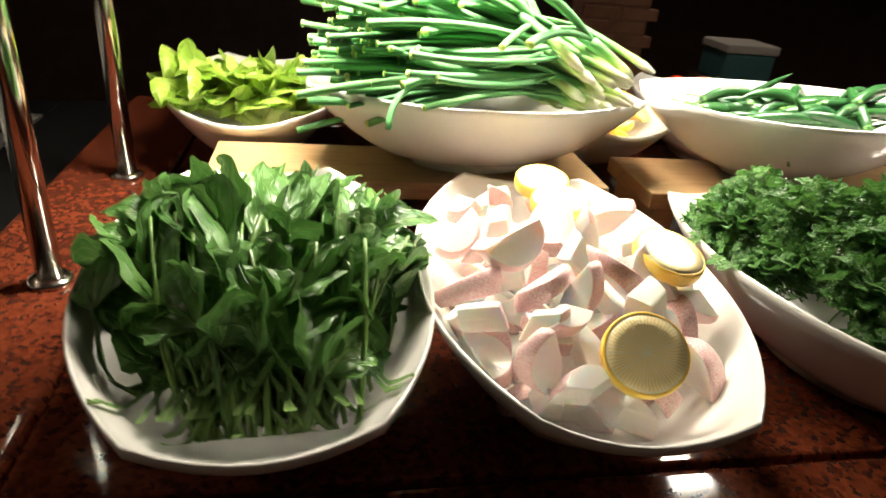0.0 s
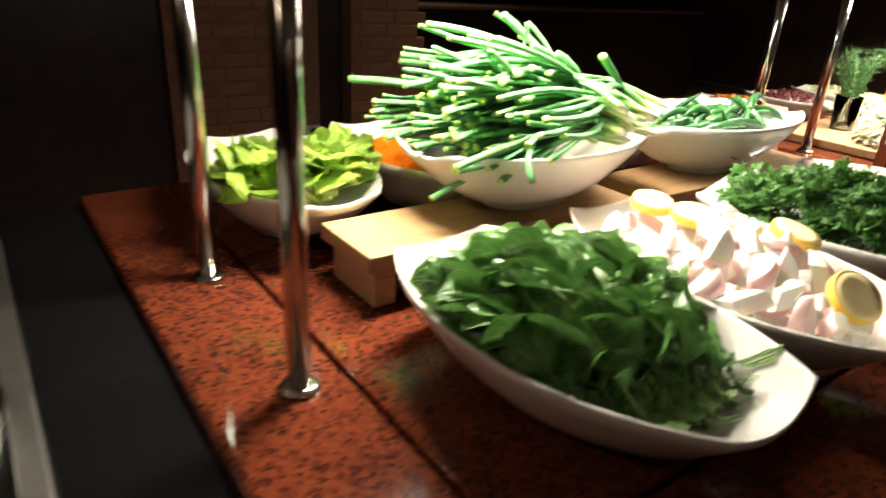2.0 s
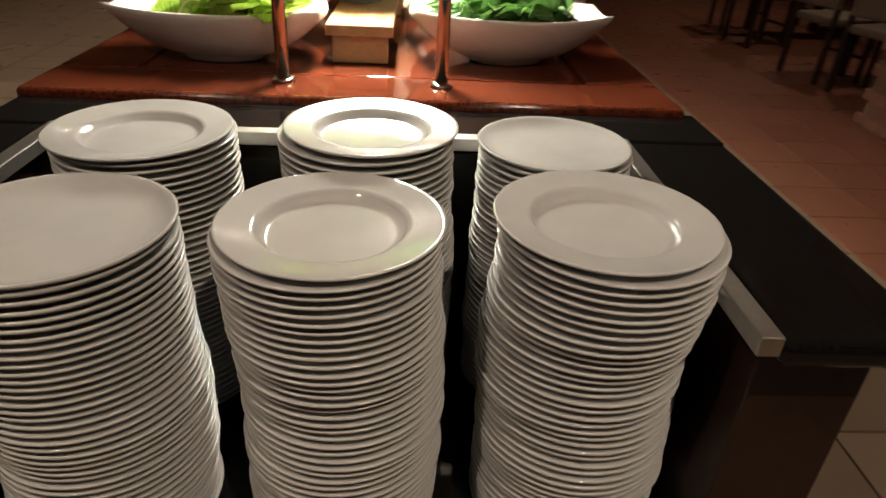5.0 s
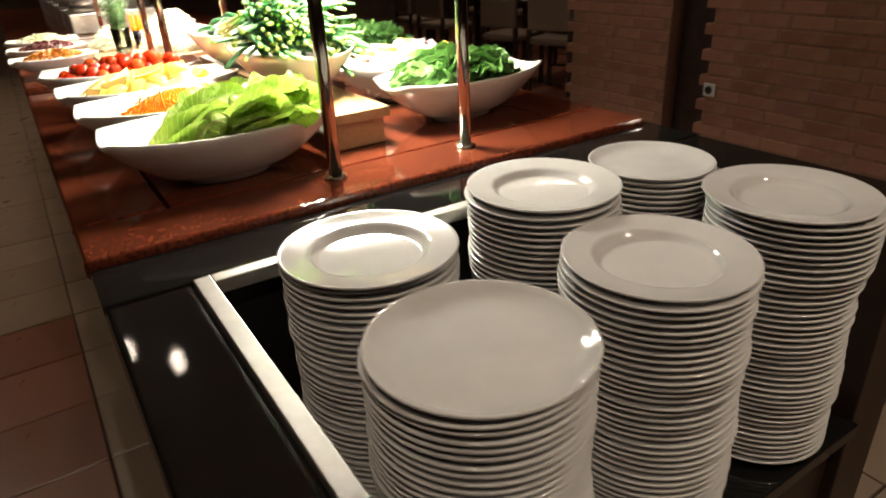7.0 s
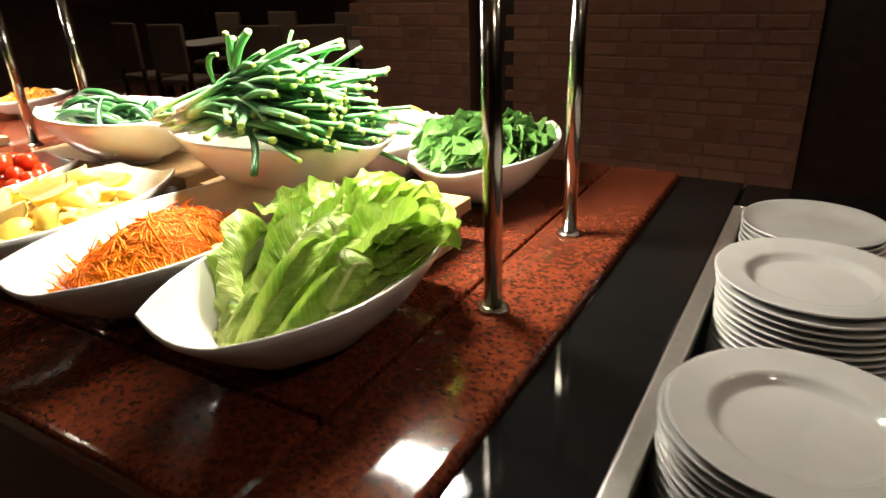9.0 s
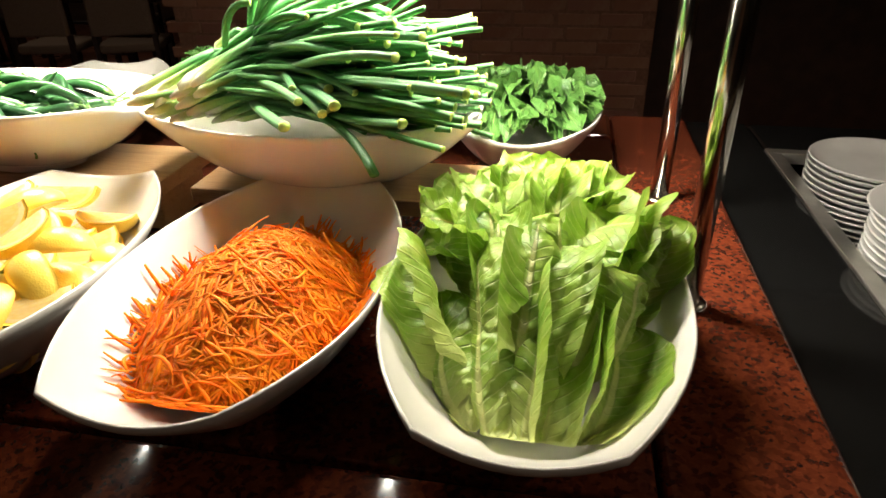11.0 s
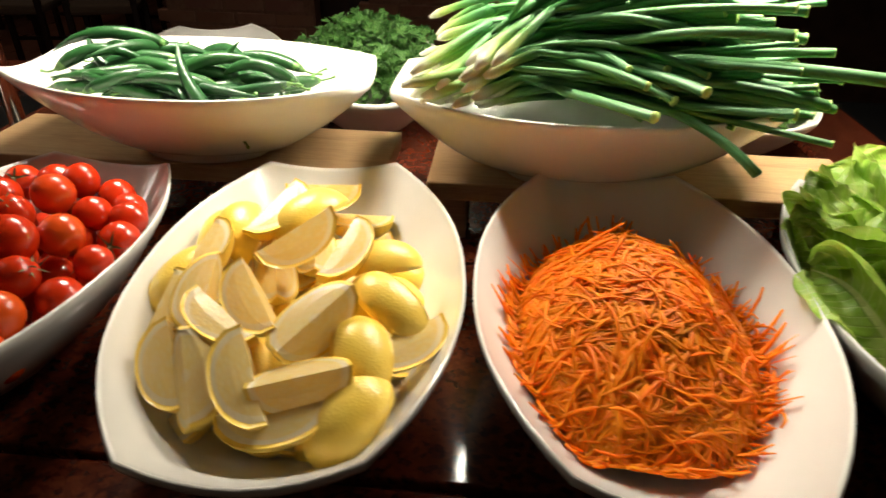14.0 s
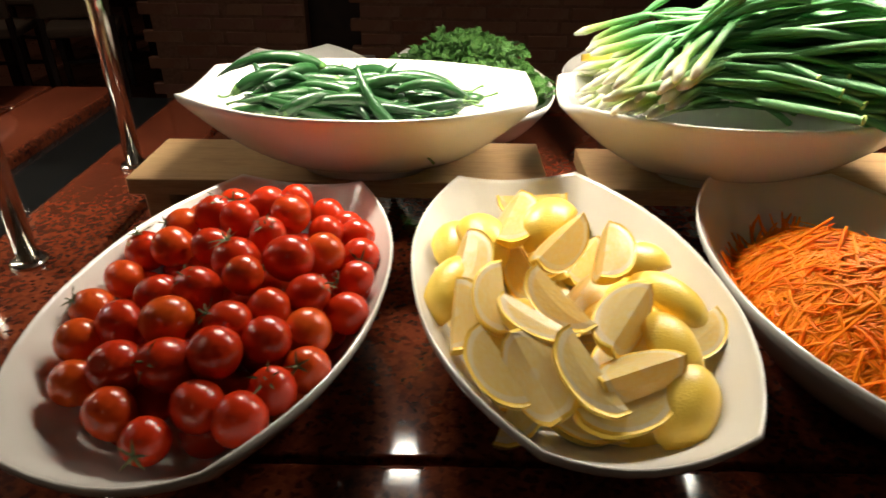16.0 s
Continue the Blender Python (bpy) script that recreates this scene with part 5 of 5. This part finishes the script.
# ---------------------------------------------------------------- the further counter
BOARD2 = box("chopping_board", (1.86, 0.02, TOP + 0.001), (2.42, 0.50, TOP + 0.026), PINE, None, 0.004)
tagged(BOARD2, "large pine chopping board under shredded cabbage", "chopping board")


def loose_heap(name, at, rx, ry, height, count, mat, label, category, seed, length=(0.03, 0.07), thick=0.0022):
    rnd = random.Random(seed)
    pieces = []
    for i in range(count):
        a, q = rnd.uniform(0, 6.283), math.sqrt(rnd.random())
        x, y = rx * q * math.cos(a), ry * q * math.sin(a)
        z = height * max(0, 1 - q * q) ** 0.8 * rnd.uniform(0.8, 1.03) + 0.004
        w = rnd.uniform(0, 6.283)
        ln = rnd.uniform(*length)
        d = np.array([math.cos(w), math.sin(w), rnd.gauss(0, 0.25)])
        p = np.array([x, y, z])
        path = bezier(p - d * ln / 2, p + (0, 0, rnd.uniform(0, 0.4) * ln), p + d * ln / 2, 5)
        path[:, 2] = np.maximum(path[:, 2], 0.003)
        pieces.append(tube_arrays(path, [thick * 0.6, thick, thick, thick, thick * 0.5], 4, 0.6))
    v, f, u = join_arrays(pieces)
    return tagged(put(name, mesh_of(name, v, f, mat, smooth=False), pose(*at)), label, category, kind="stuff")


loose_heap("shredded_cabbage", (2.06, 0.16, TOP + 0.026), 0.17, 0.13, 0.155, 1500, CABBAGE, "tall heap of finely shredded white cabbage", "shredded cabbage", 3)
loose_heap("shredded_cabbage", (2.30, 0.38, TOP + 0.026), 0.10, 0.10, 0.09, 600, CABBAGE, "small heap of shredded white cabbage", "shredded cabbage", 4)


def herb_vase(x, y):
    ob = thing("herb_vase", pose(x, y, TOP + 0.026), "clear glass of fresh dill fronds", "vase")
    put("glass", lathe("glass", [(0.0, 0.002), (0.034, 0.002), (0.040, 0.11), (0.038, 0.11), (0.032, 0.008), (0.0, 0.008)], GLASS, 28), None, ob, "clear drinking glass")
    rnd = random.Random(8)
    pieces = []
    for i in range(46):
        a = rnd.uniform(0, 6.283)
        tip = np.array([math.cos(a) * rnd.uniform(0.01, 0.075), math.sin(a) * rnd.uniform(0.01, 0.075), rnd.uniform(0.17, 0.255)])
        stem = bezier((math.cos(a) * 0.014, math.sin(a) * 0.014, 0.02), tip * np.array([0.3, 0.3, 0.7]), tip, 8)
        pieces.append(tube_arrays(stem, [0.0013] * 7 + [0.0006], 4))
        for k in range(3, 8):
            for _ in range(7):
                d = np.array([rnd.gauss(0, 1), rnd.gauss(0, 1), rnd.uniform(-0.2, 1.2)])
                d *= rnd.uniform(0.012, 0.026) / np.linalg.norm(d)
                pieces.append(tube_arrays([stem[k], stem[k] + d * 0.55, stem[k] + d + (0, 0, 0.002)], [0.0008, 0.0006, 0.0003], 3))
    v, f, u = join_arrays(pieces)
    put("dill", mesh_of("dill", v, f, DILL, smooth=False), None, ob, "feathery green dill fronds")


herb_vase(2.09, 0.375)


def carrot_sticks(x, y):
    ob = thing("carrot_stick_cup", pose(x, y, TOP + 0.026), "glass cup of upright peeled carrot sticks", "cup")
    put("cup", lathe("cup", [(0.0, 0.002), (0.03, 0.002), (0.034, 0.085), (0.032, 0.085), (0.028, 0.008), (0.0, 0.008)], GLASS, 24), None, ob)
    rnd = random.Random(6)
    for i in range(12):
        a = rnd.uniform(0, 6.28)
        p = np.array([math.cos(a) * 0.016, math.sin(a) * 0.016, 0.01])
        t = np.array([math.cos(a) * 0.034, math.sin(a) * 0.034, rnd.uniform(0.12, 0.16)])
        v, f, u = tube_arrays(bezier(p, (p + t) / 2, t, 4), [0.005, 0.005, 0.005, 0.0045], 5)
        put("carrot_stick", mesh_of("carrot_stick", v, f, CARROT, u, smooth=False), None, ob)


carrot_sticks(2.20, 0.28)
SIDE_DISH = Dish(0.30, 0.19, 0.10, 0.075, 0.07).mesh()
SIDE = [(1.93, 0.66, 12, ORANGE_FOOD, "diced orange pepper"), (2.28, 0.66, 4, DARK_FOOD, "sliced dark beetroot"), (2.62, 0.66, -6, CABBAGE, "white bean salad"), (1.95, -0.30, 190, DARK_FOOD, "black olives"), (2.30, -0.30, 184, ORANGE_FOOD, "diced pumpkin")]
DICE = box_mesh("dice", (0.013, 0.012, 0.011), ORANGE_FOOD, 0.002, 1)
for n_side, (x, y, turn, mat, what) in enumerate(SIDE):
    m = pose(x, y, TOP, 0, 0, turn)
    tagged(put("serving_dish", SIDE_DISH, m), f"small white oval dish of {what}", "serving dish", "serving dishes")
    bm = bmesh.new()
    rnd = random.Random(400 + n_side)
    for i in range(170):
        a, q = rnd.uniform(0, 6.283), math.sqrt(rnd.random())
        px, py = 0.065 * q * math.cos(a), 0.105 * q * math.sin(a)
        z = 0.045 + 0.05 * (1 - q * q) * rnd.uniform(0.7, 1) + 0.02 * q * q
        res = bmesh.ops.create_cube(bm, size=rnd.uniform(0.010, 0.016), matrix=Matrix.Translation((px, py, z)) @ any_turn(rnd))
    me = bpy.data.meshes.new("diced_salad")
    bm.to_mesh(me)
    bm.free()
    me.materials.append(mat)
    tagged(put("diced_salad", me, m), f"heap of {what} in a small dish", "salad", kind="stuff")

# a row of further serving gear far along the counter
for i in range(5):
    x = 3.6 + 0.55 * i
    ob = thing("chafing_dish", pose(x, 0.20, TOP), "steel chafing dish with rounded lid on a dark counter", "chafing dish", "chafing dishes")
    box("pan", (-0.20, -0.26, 0.0), (0.20, 0.26, 0.12), STEEL, ob, 0.01)
    put("lid", lathe("lid", [(0.0, 0.25), (0.06, 0.245), (0.12, 0.22), (0.17, 0.17), (0.19, 0.122), (0.0, 0.121)], STEEL, 28), Matrix.Diagonal((1, 1.3, 1, 1)), ob)
    put("knob", lathe("knob", [(0.0, 0.29), (0.012, 0.285), (0.014, 0.27), (0.006, 0.25), (0.0, 0.249)], BLACK, 14), None, ob)
far_counter = thing("far_counter", pose(0, 0, 0), "dark hot-food counter further along the room", "counter")
box("base", (3.40, YA + 0.1, 0.0), (6.4, YB - 0.1, TOP - 0.036), DARK_WOOD, far_counter, 0.004)
box("granite_slab", (3.36, YA, TOP - 0.036), (6.44, YB, TOP), RED_GRANITE, far_counter, 0.008)

# ---------------------------------------------------------------- ceiling lights, with fixtures for the added fill spots too
for sx, sy, _ in CEILING_AND_FILL_SPOTS:
    ob = thing("ceiling_spotlight", pose(sx, sy, ROOM_H), "small recessed warm ceiling spotlight, several of the set added as fill", "ceiling light", "ceiling spotlights")
    put("ring", lathe("ring", [(0.023, -0.001), (0.050, -0.001), (0.048, -0.012), (0.030, -0.016), (0.023, -0.010)], STEEL, 24), None, ob)
    put("bulb", lathe("bulb", [(0.0, -0.012), (0.016, -0.011), (0.022, -0.008), (0.022, -0.002), (0.0, -0.002)], SPOT_FACE, 24), None, ob)

# ---------------------------------------------------------------- dining area beyond the brick piers


def dining_chair():
    ob = thing("dining_chair", pose(3.3, -3.35, 0, 0, 0, 20), "dark wooden dining chair with padded beige back", "chair", "dining chairs")
    box("seat", (-0.22, -0.22, 0.43), (0.22, 0.22, 0.49), CLOTH, ob, 0.02)
    box("backrest", (-0.21, 0.19, 0.55), (0.21, 0.235, 1.00), CLOTH, ob, 0.018)
    for x in (-0.2, 0.2):
        box("leg", (x - 0.018, -0.21, 0.0), (x + 0.018, -0.174, 0.43), DARK_WOOD, ob, 0.004)
        box("leg", (x - 0.018, 0.19, 0.0), (x + 0.018, 0.226, 0.56), DARK_WOOD, ob, 0.004)
    box("stretcher", (-0.2, -0.20, 0.18), (0.2, -0.18, 0.205), DARK_WOOD, ob, 0.003)
    return ob


first_chair = dining_chair()
for x, y, turn in ((3.85, -3.25, 12), (3.4, -4.45, 186), (4.1, -4.4, 172), (5.1, -3.3, 8), (5.8, -3.4, -6), (5.2, -4.6, 182), (6.0, -4.5, 178)):
    copy_thing(first_chair, pose(x, y, 0, 0, 0, turn))
for x, y in ((3.6, -3.85), (5.5, -3.95)):
    ob = thing("dining_table", pose(x, y, 0), "square dining table with pale linen cloth", "table", "dining tables")
    box("tabletop", (-0.42, -0.40, 0.72), (0.42, 0.40, 0.75), DARK_WOOD, ob, 0.004)
    for sx in (-0.36, 0.36):
        for sy in (-0.34, 0.34):
            box("leg", (sx - 0.03, sy - 0.03, 0), (sx + 0.03, sy + 0.03, 0.719), DARK_WOOD, ob, 0.004)
    tagged(box("tablecloth", (x - 0.30, y - 0.45, 0.7505), (x + 0.30, y + 0.45, 0.7565), LINEN, None, 0.002), "pale linen table runner on a dining table", "tablecloth", "tablecloths")

# dark sideboard with a pale ledge and a turquoise box on it, across the aisle
sideboard = thing("sideboard", pose(0, 0, 0), "long dark red-brown sideboard with a pale ledge", "sideboard")
box("body", (2.2, 4.55, 0.0), (7.5, 5.05, 1.02), DARK_WOOD, sideboard, 0.006)
box("ledge", (2.15, 4.50, 1.021), (7.55, 5.08, 1.05), PLASTER, sideboard, 0.004)
tin = thing("storage_tub", pose(3.2, 3.6, 0.0), "turquoise plastic tub with pale lid on a dark stand", "tub")
box("stand", (-0.24, -0.22, 0.0), (0.24, 0.22, 0.46), DARK_WOOD, tin, 0.006)
box("tub", (-0.19, -0.16, 0.461), (0.19, 0.16, 0.66), plain("turquoise_plastic", (0.07, 0.20, 0.22), 0.4), tin, 0.02)
box("lid", (-0.20, -0.17, 0.6605), (0.20, 0.17, 0.72), WHITE_PLASTIC, tin, 0.012)

# ---------------------------------------------------------------- brick walls and floor tiles, piece by piece
BRICK_MESH = box_mesh("brick", (0.232, 0.06, 0.066), BRICK, 0.005, 1)


def brick_pier(name, x0, x1, y, facing, top, label, seed, limit=290):
    """A brick pier whose face looks along y; its bricks stand a little proud of the mortar."""
    body = tagged(box(name, (x0, min(y, y - facing * 0.35), 0), (x1, max(y, y - facing * 0.35), ROOM_H), MORTAR, None, 0), label, "brick wall", kind="structure")
    rnd = random.Random(seed)
    made = 0
    row = 0
    z = 0.04
    while z < top:
        x = x0 + (0.06 if row % 2 else 0.0) + 0.12
        while x + 0.12 < x1 + 0.09:
            if made < limit:
                off = 0.020 - rnd.uniform(0, 0.003)
                b = put("brick", BRICK_MESH, body.matrix_basis.inverted() @ pose(x + rnd.gauss(0, 0.003), y + facing * (off - 0.046), z, rnd.gauss(0, 0.5), 0, rnd.gauss(0, 0.6)), body)
                made += 1
            x += 0.244
        z += 0.078
        row += 1
    return body


brick_pier("wall_pier_1", 1.72, 2.62, WALL_A, 1, 1.6, "rough brick pier of fired red-brown bricks", 1)
brick_pier("wall_pier_2", -0.30, 1.40, WALL_A, 1, 1.6, "rough brick wall of fired red-brown bricks", 2)
tagged(box("wall_recess", (1.40, WALL_A - 0.33, 0), (1.72, WALL_A - 0.12, ROOM_H), DARK_WOOD, None, 0), "dark recess between two brick piers", "wall", kind="structure")
tagged(box("wall_end", (-5.0, WALL_A - 0.35, 0), (-0.30, WALL_A - 0.05, ROOM_H), DARK_WOOD, None, 0), "dark panelled wall", "wall", kind="structure")
brick_pier("wall_pier_3", 0.63, 1.50, WALL_B, -1, 1.6, "rough brick wall of fired red-brown bricks", 3)
tagged(box("wall_recess_north", (1.50, WALL_B + 0.12, 0), (1.72, WALL_B + 0.33, ROOM_H), DARK_WOOD, None, 0), "dark recess between two brick piers", "wall", kind="structure")
tagged(box("wall_end_north", (-5.0, WALL_B + 0.05, 0), (0.63, WALL_B + 0.35, ROOM_H), DARK_WOOD, None, 0), "dark panelled wall", "wall", kind="structure")
brick_pier("wall_pier_4", 1.72, 2.20, WALL_B, -1, 1.6, "rough brick wall of fired red-brown bricks", 4)


def wall_socket(x, y, z, facing):
    ob = thing("wall_socket", pose(x, y, z), "white plastic wall socket on brick", "socket", "wall sockets")
    box("plate", (-0.04, min(0, facing * 0.012), -0.04), (0.04, max(0, facing * 0.012), 0.04), WHITE_PLASTIC, ob, 0.003)
    put("well", lathe("well", [(0.0, 0.0), (0.02, 0.0), (0.022, 0.003), (0.026, 0.003)], BLACK, 18), pose(0, facing * 0.0125, 0, -90 * facing), ob)


wall_socket(1.36, WALL_A + 0.012, 0.38, 1)
wall_socket(1.45, WALL_B - 0.012, 0.38, -1)

TILE_BIG = box_mesh("tile", (0.327, 0.327, 0.010), TILE_BEIGE, 0.0025, 1)
TILE_TERRA = box_mesh("tile", (0.327, 0.327, 0.010), TILE_RED, 0.0025, 1)
inv = floor.matrix_basis.inverted()
rnd = random.Random(12)
far_tiles = {"beige": [], "red": []}
near_count = 0
for ix in range(-13, 27):
    for iy in range(-20, 17):
        x, y = ix * 0.333 + 0.1, iy * 0.333 + 0.05
        if 0.0 < x < 6.2 and -0.35 < y < 0.7:
            continue
        red = y < -1.75 or (0.75 < y < 4.4 and 0.15 < x < 1.62)
        z = -0.005 + rnd.uniform(-0.0008, 0.0008)
        if near_count < 560 and -1.9 < x < 3.1 and -2.8 < y < 2.9:
            put("tile", TILE_TERRA if red else TILE_BIG, inv @ pose(x, y, z), floor)
            near_count += 1
        else:
            far_tiles["red" if red else "beige"].append((x, y, z))
for key, mat in (("beige", TILE_BEIGE), ("red", TILE_RED)):
    verts, faces = [], []
    for x, y, z in far_tiles[key]:
        o = len(verts)
        h = 0.1635
        verts += [(x - h, y - h, z + 0.005), (x + h, y - h, z + 0.005), (x + h, y + h, z + 0.005), (x - h, y + h, z + 0.005)]
        verts += [(x - h, y - h, z - 0.005), (x + h, y - h, z - 0.005), (x + h, y + h, z - 0.005), (x - h, y + h, z - 0.005)]
        faces += [(o, o + 1, o + 2, o + 3)] + [(o + k, o + 4 + k, o + 4 + (k + 1) % 4, o + (k + 1) % 4) for k in range(4)]
    t = put("tiles", mesh_of("tiles", verts, faces, mat, smooth=False), inv, floor)
    tagged(t, kind="stuff")
